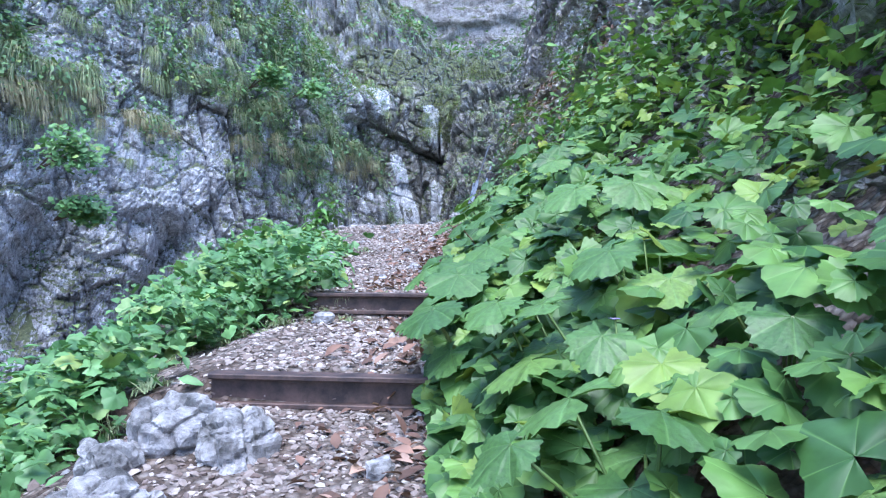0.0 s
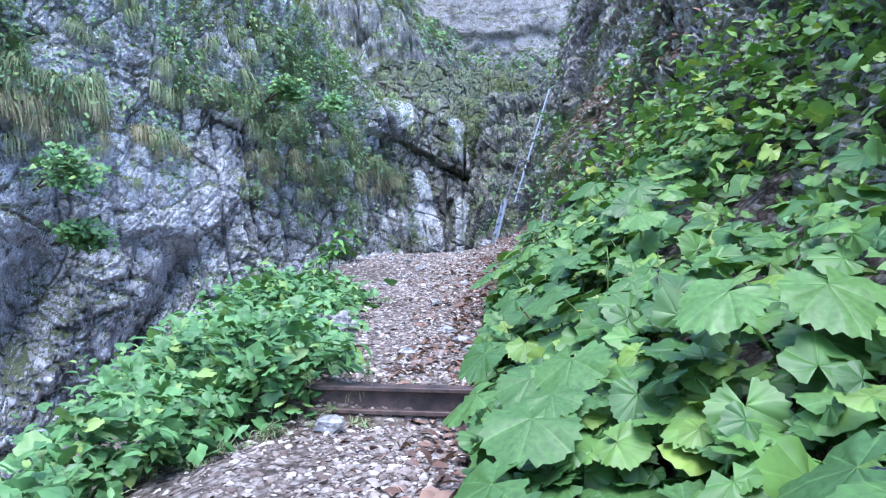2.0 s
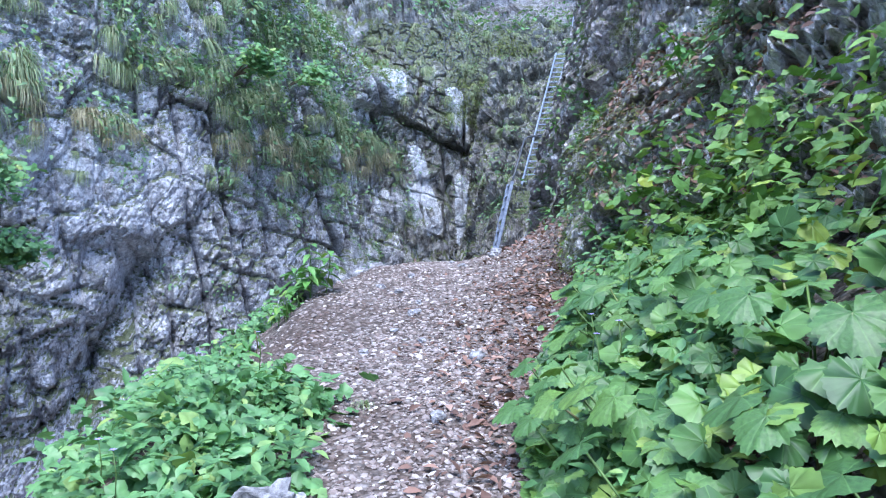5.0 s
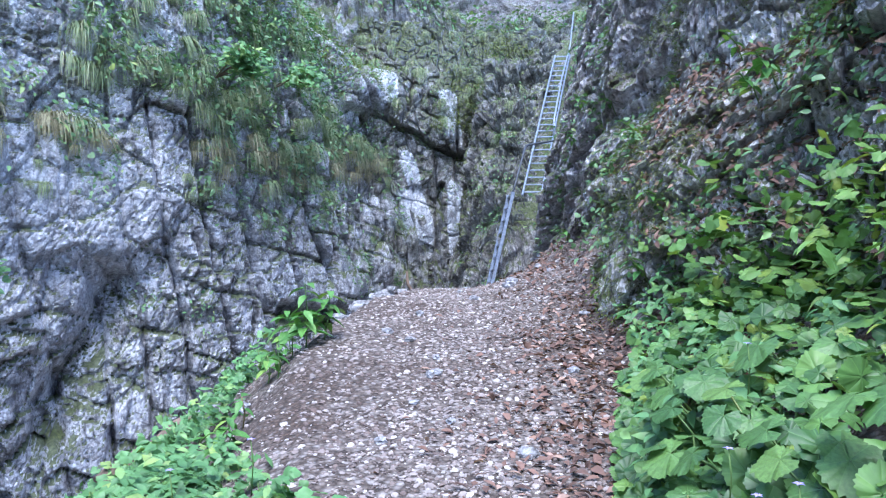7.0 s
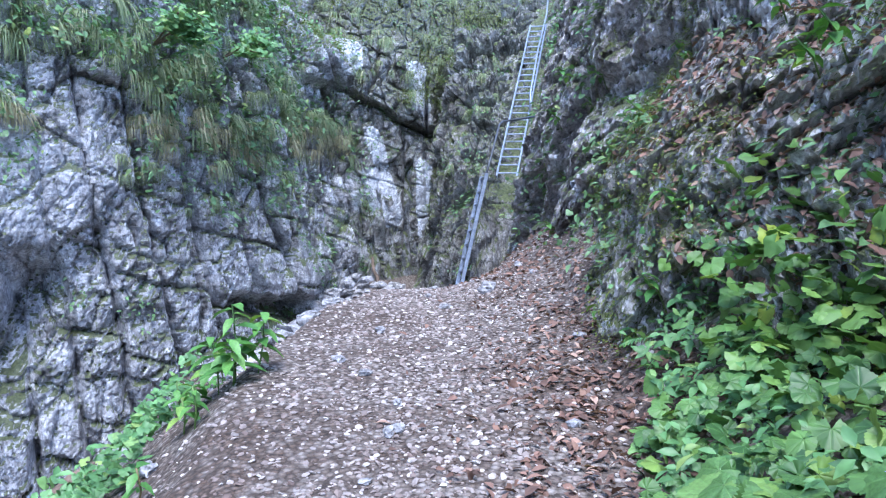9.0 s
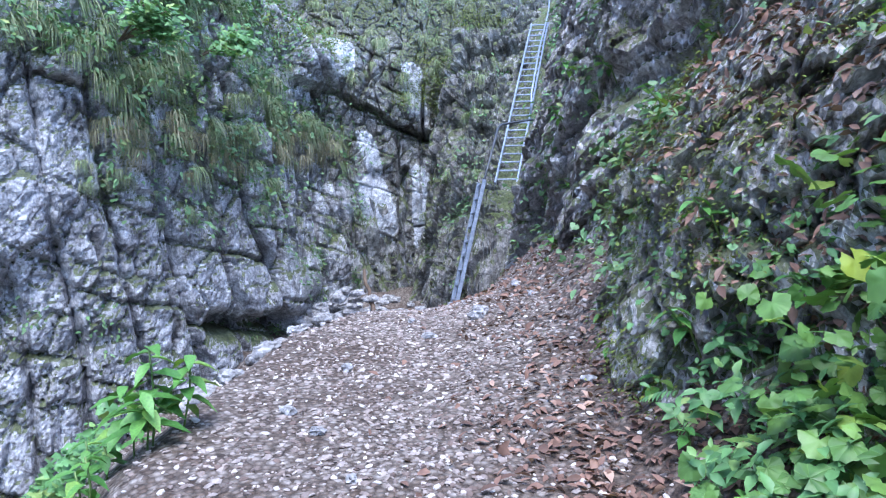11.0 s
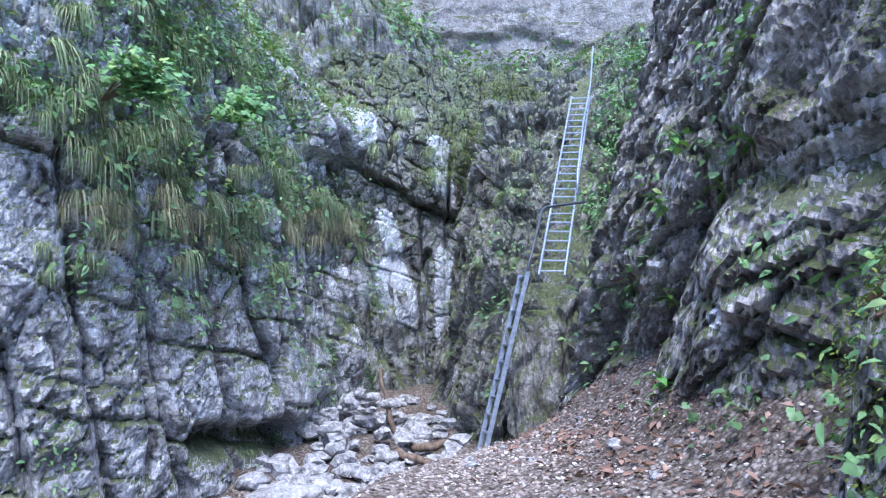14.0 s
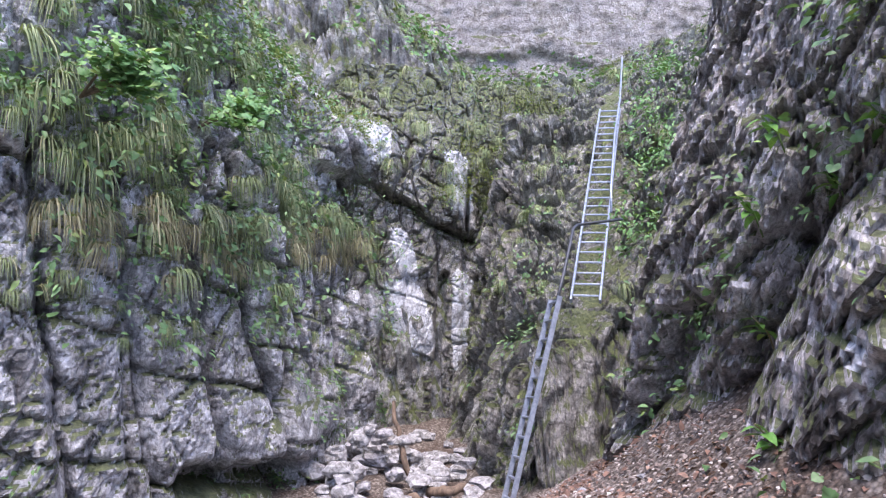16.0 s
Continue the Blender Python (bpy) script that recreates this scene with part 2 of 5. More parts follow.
M_LEAF = leaf_material("broad_leaf", (0.055, 0.13, 0.036), (0.11, 0.22, 0.06), (0.17, 0.26, 0.05), island=False)
M_LEAF_S = leaf_material("broad_leaf_mass", (0.036, 0.10, 0.028), (0.12, 0.24, 0.058), (0.20, 0.29, 0.05))
M_HERB = leaf_material("herb_leaf", (0.075, 0.18, 0.062), (0.145, 0.30, 0.11), (0.25, 0.35, 0.10), veins=False)
M_BANK = leaf_material("bank_leaf", (0.075, 0.17, 0.04), (0.17, 0.30, 0.068), (0.29, 0.37, 0.055), veins=False)
M_IVY = leaf_material("cliff_leaf", (0.065, 0.14, 0.055), (0.145, 0.27, 0.115), (0.25, 0.32, 0.09), veins=False)
M_GRASS = leaf_material("hanging_grass", (0.16, 0.22, 0.11), (0.29, 0.35, 0.19), (0.50, 0.47, 0.31), veins=False, rough=0.6)
M_STRAW = leaf_material("dry_grass", (0.22, 0.20, 0.12), (0.40, 0.37, 0.24), (0.52, 0.48, 0.34), veins=False, rough=0.7)
M_MOSS = leaf_material("moss", (0.05, 0.075, 0.015), (0.13, 0.175, 0.03), (0.23, 0.26, 0.04), veins=False, rough=0.9)
M_DEAD = leaf_material("dead_leaf", (0.08, 0.046, 0.036), (0.25, 0.145, 0.112), (0.42, 0.29, 0.23), veins=False, rough=0.8, through_light=0.1)
M_STEM = leaf_material("green_stem", (0.07, 0.14, 0.03), (0.12, 0.20, 0.05), (0.15, 0.10, 0.05), veins=False, island=False, through_light=0.05)


def plain_material(name, dark, light, scale=20.0, rough=0.6, metal=0.0, stretch=(1, 1, 1), bump_d=0.004):
    m, n, l, b = material(name)
    co = n.new("ShaderNodeTexCoord").outputs["Object"]
    mp = node(n, "ShaderNodeMapping")
    mp.inputs["Scale"].default_value = stretch
    t = node(n, "ShaderNodeTexNoise", Scale=scale, Detail=7.0, Roughness=0.7)
    l.new(co, mp.inputs[0])
    l.new(mp.outputs[0], t.inputs["Vector"])
    r = ramp(n, [(0.36, dark), (0.64, light)])
    l.new(t.outputs[0], r.inputs[0])
    l.new(r.outputs[0], b.inputs["Base Color"])
    b.inputs["Roughness"].default_value, b.inputs["Metallic"].default_value = rough, metal
    bump = node(n, "ShaderNodeBump", Strength=0.6, Distance=bump_d)
    l.new(t.outputs[0], bump.inputs["Height"])
    l.new(bump.outputs[0], b.inputs["Normal"])
    return m


M_GALV = plain_material("galvanised_steel", (0.22, 0.26, 0.34), (0.40, 0.45, 0.55), 14, 0.42, 0.55, bump_d=0.001)
M_RUBBER = plain_material("dark_steel_cable", (0.03, 0.035, 0.045), (0.09, 0.10, 0.12), 30, 0.5, 0.4, bump_d=0.001)
M_RUST = plain_material("rusted_steel", (0.035, 0.026, 0.028), (0.13, 0.085, 0.075), 9, 0.62, 0.25)
M_BARK = plain_material("weathered_wood", (0.05, 0.035, 0.026), (0.21, 0.15, 0.11), 12, 0.85, 0, (1, 1, 0.2), 0.012)
M_PETAL = plain_material("violet_petal", (0.30, 0.24, 0.62), (0.42, 0.36, 0.75), 30, 0.6)
M_YELLOW = plain_material("yellow_petal", (0.7, 0.5, 0.04), (0.8, 0.62, 0.08), 30, 0.6)


# ---------------------------------------------------------------- mesh helpers
def mesh_of(name, verts, faces, mat, smooth=True, uv=None):
    me = bpy.data.meshes.new(name)
    me.from_pydata(np.asarray(verts).tolist(), [], np.asarray(faces).tolist() if isinstance(faces, np.ndarray) else faces)
    me.materials.append(mat)
    if smooth:
        me.polygons.foreach_set("use_smooth", np.ones(len(me.polygons), bool))
    if uv is not None:
        layer = me.uv_layers.new(name="UVMap")
        idx = np.zeros(len(me.loops), np.int32)
        me.loops.foreach_get("vertex_index", idx)
        layer.data.foreach_set("uv", np.asarray(uv, float)[idx].ravel())
    me.update()
    return me


def part(name, bm, mat, parent, label=""):
    """Links a bmesh as one mesh object under its thing."""
    me = bpy.data.meshes.new(name)
    bm.to_mesh(me)
    bm.free()
    me.materials.append(mat)
    ob = new(name, me)
    ob.parent = parent
    if label:
        tagged(ob, label)
    return ob


def scatter(name, shapes, mats, which, mat):
    """One mesh of many transformed copies. shapes: (verts, faces, uv); mats: (n, 4, 4); which: index of the shape for each."""
    vs, fs, us, base = [], [], [], 0
    for k, (v, f, u) in enumerate(shapes):
        sel = mats[which == k]
        if not len(sel):
            continue
        pv = np.einsum("nij,vj->nvi", sel[:, :3, :3], v) + sel[:, None, :3, 3]
        pf = f[None] + (np.arange(len(sel)) * len(v))[:, None, None] + base
        vs.append(pv.reshape(-1, 3))
        fs.append(pf.reshape(-1, f.shape[1]))
        us.append(np.tile(u, (len(sel), 1)))
        base += pv.shape[0] * pv.shape[1]
    return mesh_of(name, np.concatenate(vs), np.concatenate(fs), mat, True, np.concatenate(us))


def frames(pos, normal, size, rng, tilt=0.25, along=None, loose=0.35):
    """Poses (n, 4, 4): z along a jittered normal, y towards 'along' or a random way, uniform size."""
    n = len(pos)
    z = normal + rng.normal(0, tilt, (n, 3))
    z /= np.linalg.norm(z, axis=1)[:, None]
    y = rng.normal(0, 1, (n, 3)) if along is None else along + rng.normal(0, loose, (n, 3))
    x = np.cross(y, z)
    x /= np.linalg.norm(x, axis=1)[:, None] + 1e-9
    y = np.cross(z, x)
    m = np.zeros((n, 4, 4))
    s = np.asarray(size)[:, None]
    m[:, :3, 0], m[:, :3, 1], m[:, :3, 2], m[:, :3, 3], m[:, 3, 3] = x * s, y * s, z * s, pos, 1
    return m


def grid_faces(nu, nv):
    a = np.arange(nu * nv).reshape(nu, nv)
    return np.stack([a[:-1, :-1], a[1:, :-1], a[1:, 1:], a[:-1, 1:]], -1).reshape(-1, 4)


def grid_normals(g):
    du, dv = np.gradient(g, axis=0), np.gradient(g, axis=1)
    n = np.cross(du, dv)
    return n / (np.linalg.norm(n, axis=2, keepdims=True) + 1e-9)


def rocky(p, seed, block=1.3, strength=1.0, stretch=(1, 1, 0.8), dip=(0.14, 0.12, 0.35)):
    """Outward relief of jointed limestone at the points p: tilted blocks in three sizes, joints and grit."""
    turn = np.array(Euler(dip).to_matrix())
    warp = np.stack([fbm(p * 0.9, 3, seed + 20 + k) for k in range(3)], 1) * 0.30
    base = (p + warp) @ turn.T * np.array(stretch)
    total = 0
    for k, (size, step, slant, joint, wide) in enumerate(((block, 0.36, 0.50, 0.24, 0.05), (block * 0.42, 0.18, 0.30, 0.14, 0.07), (block * 0.16, 0.08, 0.14, 0.06, 0.10), (block * 0.065, 0.03, 0.06, 0.02, 0.15))):
        q = base / size
        d1, d2, r, c = worley(q, seed + 3 * k, 0.75)
        total = total + (r[:, 0] - 0.5) * step + ((q - c) * (r - 0.5)).sum(1) * slant - np.exp(-((d2 - d1) / wide) ** 2) * joint
    ridged = 1 - np.abs(fbm(p * 2.2, 3, seed + 40)) * 2.2
    return strength * (total + ridged * 0.05 + fbm(p * 9.0, 2, seed + 45) * 0.02 + fbm(p * 0.45, 2, seed + 50) * 0.25)


def UNIT(a):
    return a / (np.linalg.norm(a, axis=-1, keepdims=True) + 1e-9)


def interp(x, *pairs):
    xs, ys = zip(*pairs)
    return np.interp(x, xs, ys)


# ---------------------------------------------------------------- ground
def ground_height(x, y):
    zc = interp(y, (-16, -3.2), (-3, -0.75), (-0.2, -0.05), (1.0, 0.30), (2.0, 0.50), (3.02, 0.63), (3.12, 0.78), (4.0, 0.86), (4.62, 0.88), (4.74, 1.03), (6.1, 1.16), (7.4, 1.32), (10.0, 1.55),
                (13.0, 1.76), (14.4, 1.74), (16, 1.48), (17, 1.30), (19, 0.78), (20.7, 0.28), (24, 0.02), (32, 0.9))
    xl = interp(y, (-6, -1.8), (0, -1.25), (3, -1.0), (4.7, -0.85), (6, -0.95), (8, -1.25), (10.3, -1.6), (11.7, -1.55), (13.2, -1.35), (14.6, -0.9), (15.4, -0.55), (17, 0.0), (20, 0.1), (26, -0.3))
    xr = interp(y, (-6, 0.8), (0, 0.45), (3, 0.40), (5, 0.25), (8, 0.45), (10, 0.75), (13, 0.9), (16, 0.6), (20, 0.3), (26, 0.3))
    shelf = interp(y, (-6, 1.4), (6, 1.3), (8, 0.7), (9.5, 0.15), (12, 0.0))
    bed = interp(y, (-16, -4.2), (0, -3.0), (8, -2.8), (14, -2.1), (16.6, -1.75), (17.6, -1.0), (18.3, -0.60), (21, -0.2), (24, 0.0), (32, 1.0))
    dl = np.maximum(0, xl - x)
    left = zc - 0.28 * np.minimum(dl, shelf) - interp(y, (8, 0.74), (11.2, 0.74), (12.5, 1.1), (13.5, 1.3), (18, 1.2), (21, 0.7)) * np.maximum(0, dl - shelf)
    left = np.where(left > bed, left, bed + 0.05 * np.maximum(0, bed - left))
    dr = np.maximum(0, x - xr)
    rise = interp(y, (-6, 0.8), (6, 0.85), (9, 0.6), (12, 0.35), (16, 0.42), (20, 0.55))
    right = rise * dr
    cone = 0.28 * np.clip(x + 0.3, 0, 2) ** 1.5 * interp(y, (9.5, 0.0), (12.2, 0.8), (13.5, 1.0), (16.5, 1.0), (20, 0.0))
    z = left + right + cone
    p = np.stack([x, y, x * 0], -1).reshape(-1, 3)
    rough = fbm(p * 0.9, 4, 5).reshape(x.shape) * 0.13 + fbm(p * 5, 3, 9).reshape(x.shape) * 0.035
    onpath = np.exp(-(dl + dr) * 2.0)
    mound = 0.11 * np.exp(-((x + 0.88) / 0.28) ** 2 - ((y - 2.82) / 0.22) ** 2)
    return z + rough * (1 - 0.55 * onpath) + mound


gx = np.concatenate([np.linspace(-16, -6, 60, endpoint=False), np.linspace(-6, 3, 190, endpoint=False), np.linspace(3, 8, 25)])
gy = np.concatenate([np.linspace(-16, -1, 60, endpoint=False), np.linspace(-1, 22, 480, endpoint=False), np.linspace(22, 34, 90)])
GX, GY = np.meshgrid(gx, gy, indexing="ij")
ground_grid = np.stack([GX, GY, ground_height(GX, GY)], -1)
ground = new("ground", mesh_of("ground", ground_grid.reshape(-1, 3), grid_faces(len(gx), len(gy)), M_GROUND))
tagged(ground, "stony gorge floor of pale gravel and brown leaf litter", "ground", kind="structure")


# ---------------------------------------------------------------- cliffs
def polyline(points, n):
    p = np.array(points, float)
    for _ in range(3):
        q = np.empty((2 * len(p) - 2, 2))
        q[0::2], q[1::2] = 0.75 * p[:-1] + 0.25 * p[1:], 0.25 * p[:-1] + 0.75 * p[1:]
        p = np.concatenate([p[:1], q, p[-1:]])
    s = np.concatenate([[0], np.cumsum(np.linalg.norm(np.diff(p, axis=0), axis=1))])
    t = np.linspace(0, s[-1], n)
    xy = np.stack([np.interp(t, s, p[:, k]) for k in (0, 1)], 1)
    tan = np.gradient(xy, axis=0)
    tan /= np.linalg.norm(tan, axis=1)[:, None]
    return xy, np.stack([tan[:, 1], -tan[:, 0]], 1)


def groove(y, z, y0, z0, y1, z1, width, depth):
    """A crack from (y0, z0) to (y1, z1) on a wall, as relief."""
    a, b = np.array([y0, z0]), np.array([y1, z1])
    d = b - a
    t = np.clip(((y - y0) * d[0] + (z - z0) * d[1]) / (d @ d), 0, 1)
    dist = np.hypot(y - y0 - t * d[0], z - z0 - t * d[1])
    return -depth * np.exp(-(dist / width) ** 2)


def boss(y, z, y0, z0, ry, rz, amp):
    q = ((y - y0) / ry) ** 2 + ((z - z0) / rz) ** 2
    return amp * np.sqrt(np.maximum(0, 1 - q))


def jointed(p, seed, wide=0.78, tall=1.3):
    """Relief of upright joints and level breaks, which split a wall into standing blocks."""
    u = p[:, 0] / wide + 0.10 * p[:, 2] + 0.20 * fbm(p * 0.8, 3, seed)
    col = np.floor(u).astype(np.int64)
    off = hash01(col, col * 0, col * 0, seed)
    eu = np.minimum(u - col, col + 1 - u) * wide
    v = p[:, 2] / tall + off * 3 + 0.22 * (u - col) + 0.18 * fbm(p * 0.9 + 5, 3, seed + 1)
    row = np.floor(v).astype(np.int64)
    ev = np.minimum(v - row, row + 1 - v) * tall
    block = hash01(col, row, col * 0, seed + 2)
    tilt = (hash01(col, row, col * 0 + 1, seed + 3) - 0.5) * (u - col - 0.5) * 0.45 + (hash01(col, row, col * 0 + 2, seed + 4) - 0.35) * (v - row - 0.5) * 0.35
    return (off - 0.5) * 0.35 + (block - 0.5) * 0.30 + tilt - 0.55 * np.exp(-(eu / 0.05) ** 2) - 0.22 * np.exp(-(ev / 0.035) ** 2)


def left_cliff():
    xy, nrm = polyline([(-12, -16), (-11, -4), (-9.6, 6), (-8.3, 11), (-7.3, 14.4), (-6.5, 16.1), (-4.95, 17.7), (-4.05, 20.2), (-3.3, 23.2), (-2.75, 25.5), (-2.2, 27.2), (-0.7, 28.9), (0.1, 30.6), (1.2, 33)], 1500)
    ok = np.where(xy[:, 1] < 11.5, np.arange(len(xy)) % 6 == 0, np.arange(len(xy)) % 1 == 0)
    xy, nrm = xy[ok], nrm[ok]
    y_at = xy[:, 1]
    # denser rows low down, where the walk looks
    z = np.concatenate([np.linspace(-3.8, 8.8, 330, endpoint=False), np.linspace(8.8, 13.5, 40)])
    YY, ZZ = np.meshgrid(y_at, z, indexing="ij")
    top = interp(YY, (-16, 9.0), (18, 8.8), (22, 8.2), (26, 7.0), (30, 6.4))
    gain = interp(YY, (-16, 0.3), (17, 0.35), (22, 0.6), (26, 1.1), (31, 1.6))
    back = 0.13 * (ZZ - 2.0) - 0.18 * np.exp(-((ZZ - 0.9) / 1.3) ** 2) * interp(YY, (15, 0.0), (17.5, 1.0), (23, 1.0), (25, 0.3)) + gain * np.maximum(0, ZZ - top)
    g = np.empty((*YY.shape, 3))
    g[..., 0] = xy[:, None, 0] - nrm[:, None, 0] * back
    g[..., 1] = xy[:, None, 1] - nrm[:, None, 1] * back
    g[..., 2] = ZZ
    n = grid_normals(g)
    if (n[300, 100, :2] @ nrm[300]) < 0:
        n = -n
    p = g.reshape(-1, 3)
    run = np.concatenate([[0], np.cumsum(np.linalg.norm(np.diff(xy, axis=0), axis=1))])
    flat = np.stack([np.repeat((xy[:, 0] + 0.3 * run)[:, None], len(z), 1), YY * 0, ZZ], -1).reshape(-1, 3)
    wide = np.stack([np.repeat((xy[:, 0] + 0.15 * run)[:, None], len(z), 1), YY * 0, ZZ], -1).reshape(-1, 3)
    d = rocky(flat, 11, 0.95, 1.0, (1, 1, 0.7), (0, -0.45, 0)).reshape(YY.shape)
    strong = interp(YY, (11, 0.2), (16, 0.4), (19.5, 0.8), (21.5, 1.0)).reshape(YY.shape) * interp(ZZ, (4.0, 1.0), (6.0, 0.4))
    d = d * (0.62 - 0.28 * strong) + 0.95 * strong * jointed(wide, 15, 0.62, 1.5).reshape(YY.shape)
    y = YY + 0.16 * fbm(p * 1.7, 3, 101).reshape(YY.shape)
    zz = ZZ + 0.16 * fbm(p * 1.7, 3, 105).reshape(YY.shape)
    extra = 0
    for args in LEFT_GROOVES:
        extra = extra + groove(y, zz, *args)
    for args in LEFT_BOSSES:
        extra = extra + boss(y, zz, *args)
    line = interp(y, (24.2, 5.9), (26.0, 5.55), (29.2, 4.65))
    over = np.clip((zz - line) / 0.10, 0, 1) * np.exp(-np.maximum(0, zz - line - 0.9) / 0.7) * np.clip((y - 24.6) / 0.8, 0, 1)
    extra = extra + 0.5 * over
    calm = 1 - 0.6 * np.clip(sum(np.clip(boss(y, zz, *a), 0, 0.3) for a in LEFT_BOSSES) / 0.3, 0, 1)
    # blocks break out along the gorge, towards its mouth
    push = UNIT(0.45 * n + np.array((0.2, -0.75, 0.0)) + np.array((0.0, 0.0, 0.9)) * np.clip((ZZ - 6.3) / 2, 0, 1)[..., None])
    g = g + push * (d * calm + extra)[..., None]
    return g, grid_normals(g) * (1 if (n[300, 100] @ grid_normals(g)[300, 100]) > 0 else -1)


LEFT_GROOVES = [
    (24.3, 4.0, 23.7, 0.3, 0.07, 0.5), (25.6, 3.9, 24.9, 0.2, 0.08, 0.5), (23.0, 3.4, 22.5, 1.5, 0.08, 0.4), (26.6, 5.6, 29.0, 4.65, 0.12, 0.6), (20.0, 0.70, 22.6, 0.25, 0.22, 0.9),
    (15.6, -0.4, 16.6, 1.6, 0.30, 0.9), (24.3, 8.6, 26.5, 5.6, 0.13, 0.6), (20.9, 3.4, 20.5, 0.6, 0.07, 0.35), (19.2, 2.4, 18.9, 0.4, 0.08, 0.3),
    (13.2, 0.4, 13.9, 1.6, 0.55, 1.1), (21.2, 5.4, 20.9, 4.0, 0.07, 0.4),
]
LEFT_BOSSES = [
    (26.9, 2.9, 0.9, 0.8, 0.55), (27.0, 4.3, 0.7, 0.7, 0.35), (24.2, 1.2, 0.8, 0.6, 0.3), (22.9, 0.9, 1.0, 0.45, 0.3), (26.3, 1.4, 0.7, 0.6, 0.35),
    (16.2, 3.2, 1.6, 1.2, 0.3), (14.6, 4.4, 1.2, 1.4, 0.3), (26.6, 6.3, 1.2, 0.7, 0.5),
]
left_g, left_n = left_cliff()
cliff_left = new("wall_left", mesh_of("wall_left", left_g.reshape(-1, 3), grid_faces(*left_g.shape[:2]), M_CLIFF, False))


def patch(g, mesh, mats, choose):
    """Gives the faces of a grid one of several rock surfaces, by their middles."""
    mid = 0.25 * (g[:-1, :-1] + g[1:, :-1] + g[1:, 1:] + g[:-1, 1:]).reshape(-1, 3)
    for m in mats:
        mesh.materials.append(m)
    mesh.polygons.foreach_set("material_index", choose(mid).astype(np.int32))


def slanted(p, x, z, rx, rz, lean):
    """1 inside a leaning, rough-edged diamond-like field on the wall, else 0."""
    u, v = (p[:, 0] - x - lean * (p[:, 2] - z)) / rx, (p[:, 2] - z) / rz
    e = 0.4 * fbm(p * 2.2, 4, 131) - 0.15
    return (np.maximum(np.abs(u), np.abs(v)) * 0.6 + 0.4 * np.hypot(u, v) + e) < 1.0


def left_kinds(p):
    crust = fbm(p * 0.55, 4, 133) + 0.9 * fbm(p * np.array((2.0, 2.0, 1.0)), 3, 137) + interp(p[:, 1], (13, 0.22), (16.5, 0.16), (18.5, -0.05), (22, -0.25)) + interp(p[:, 2], (-1, -0.35), (1.6, 0.0), (4.6, 0.0), (6.5, -0.3)) > 0
    return np.where(crust, 1, 0)


patch(left_g, cliff_left.data, (M_CRUST,), left_kinds)
tagged(cliff_left, "grey-blue fractured limestone gorge wall with mossy ledges", "cliff", kind="structure")


# ---------------------------------------------------------------- the wall of the cleft
CLEFT_GROOVES = [
    (-3.35, 4.1, -3.6, -0.6, 0.06, 0.7), (-2.85, 4.1, -3.0, -0.6, 0.05, 0.6), (-2.2, 4.3, -2.75, 0.8, 0.06, 0.7), (-0.72, 3.7, -0.95, -0.4, 0.06, 0.8), (0.22, 3.6, 0.25, -0.4, 0.13, 1.1),
    (-3.2, 5.95, -0.2, 4.57, 0.05, 0.5), (-0.22, 4.65, -0.14, 6.1, 0.04, 0.6), (-0.2, 4.55, 0.4, 4.7, 0.08, 0.7), (-2.7, 1.2, -1.0, 0.9, 0.04, 0.3),
    (-0.45, 1.35, 0.1, 1.3, 0.03, 0.25), (-0.45, 2.1, 0.1, 2.2, 0.025, 0.2), (-1.65, 5.9, -1.5, 7.2, 0.06, 0.5), (-2.9, 7.4, -2.8, 6.1, 0.06, 0.5),
]
WORN = [(-1.42, 2.75, 0.45, 0.85, -0.30), (-1.6, 4.1, 0.22, 0.6, -0.3), (-0.22, 2.35, 0.28, 1.4, -0.02), (-2.35, 6.55, 0.42, 0.55, 0.0), (-0.4, 5.85, 0.32, 0.75, -0.15)]


def cleft_wall():
    x, z = np.linspace(-4.2, 2.2, 420), np.linspace(-1.0, 9.0, 460)
    X, Z = np.meshgrid(x, z, indexing="ij")
    base = interp(X, (-4.2, 27.4), (-3.2, 26.3), (-2.4, 26.3), (-1.5, 26.8), (-0.6, 27.5), (0.2, 28.0), (2.2, 28.2))
    Y = base + 0.05 * (Z - 2) + 0.75 * np.maximum(0, Z - 6.6)
    flat = np.stack([X, X * 0, Z], -1).reshape(-1, 3)
    xx = X + 0.12 * fbm(flat * 1.9, 3, 141).reshape(X.shape)
    zz = Z + 0.12 * fbm(flat * 1.9, 3, 145).reshape(X.shape)
    d = interp(Z, (3.8, 0.35), (5.5, 0.7)) * rocky(flat, 147, 0.8, 1.0, (1, 1, 0.6), (0, -0.2, 0)).reshape(X.shape) + interp(Z, (3.8, 0.55), (5.2, 0.12)) * jointed(flat, 149, 0.66, 1.2).reshape(X.shape)
    calm = 0
    for x0, z0, rx, rz, lean in WORN:
        calm = np.maximum(calm, np.exp(-(((X - x0 - lean * (Z - z0)) / rx) ** 4 + ((Z - z0) / rz) ** 4)))
    d = d * (1 - 0.75 * calm) + 0.16 * calm
    for a in CLEFT_GROOVES:
        d = d + groove(xx, zz, *a)
    # the upper rock overhangs the slanting crack
    line = interp(xx, (-3.2, 6.0), (-0.2, 4.65), (0.5, 4.8))
    d = d + 0.36 * np.clip((zz - line) / 0.10, 0, 1) * np.exp(-np.maximum(0, zz - line - 0.7) / 0.9) * np.clip((0.3 - xx) / 0.3, 0, 1) * (0.6 + 0.8 * np.abs(fbm(flat * 1.3, 3, 155))).reshape(X.shape)
    return np.stack([X, Y - d, Z], -1)


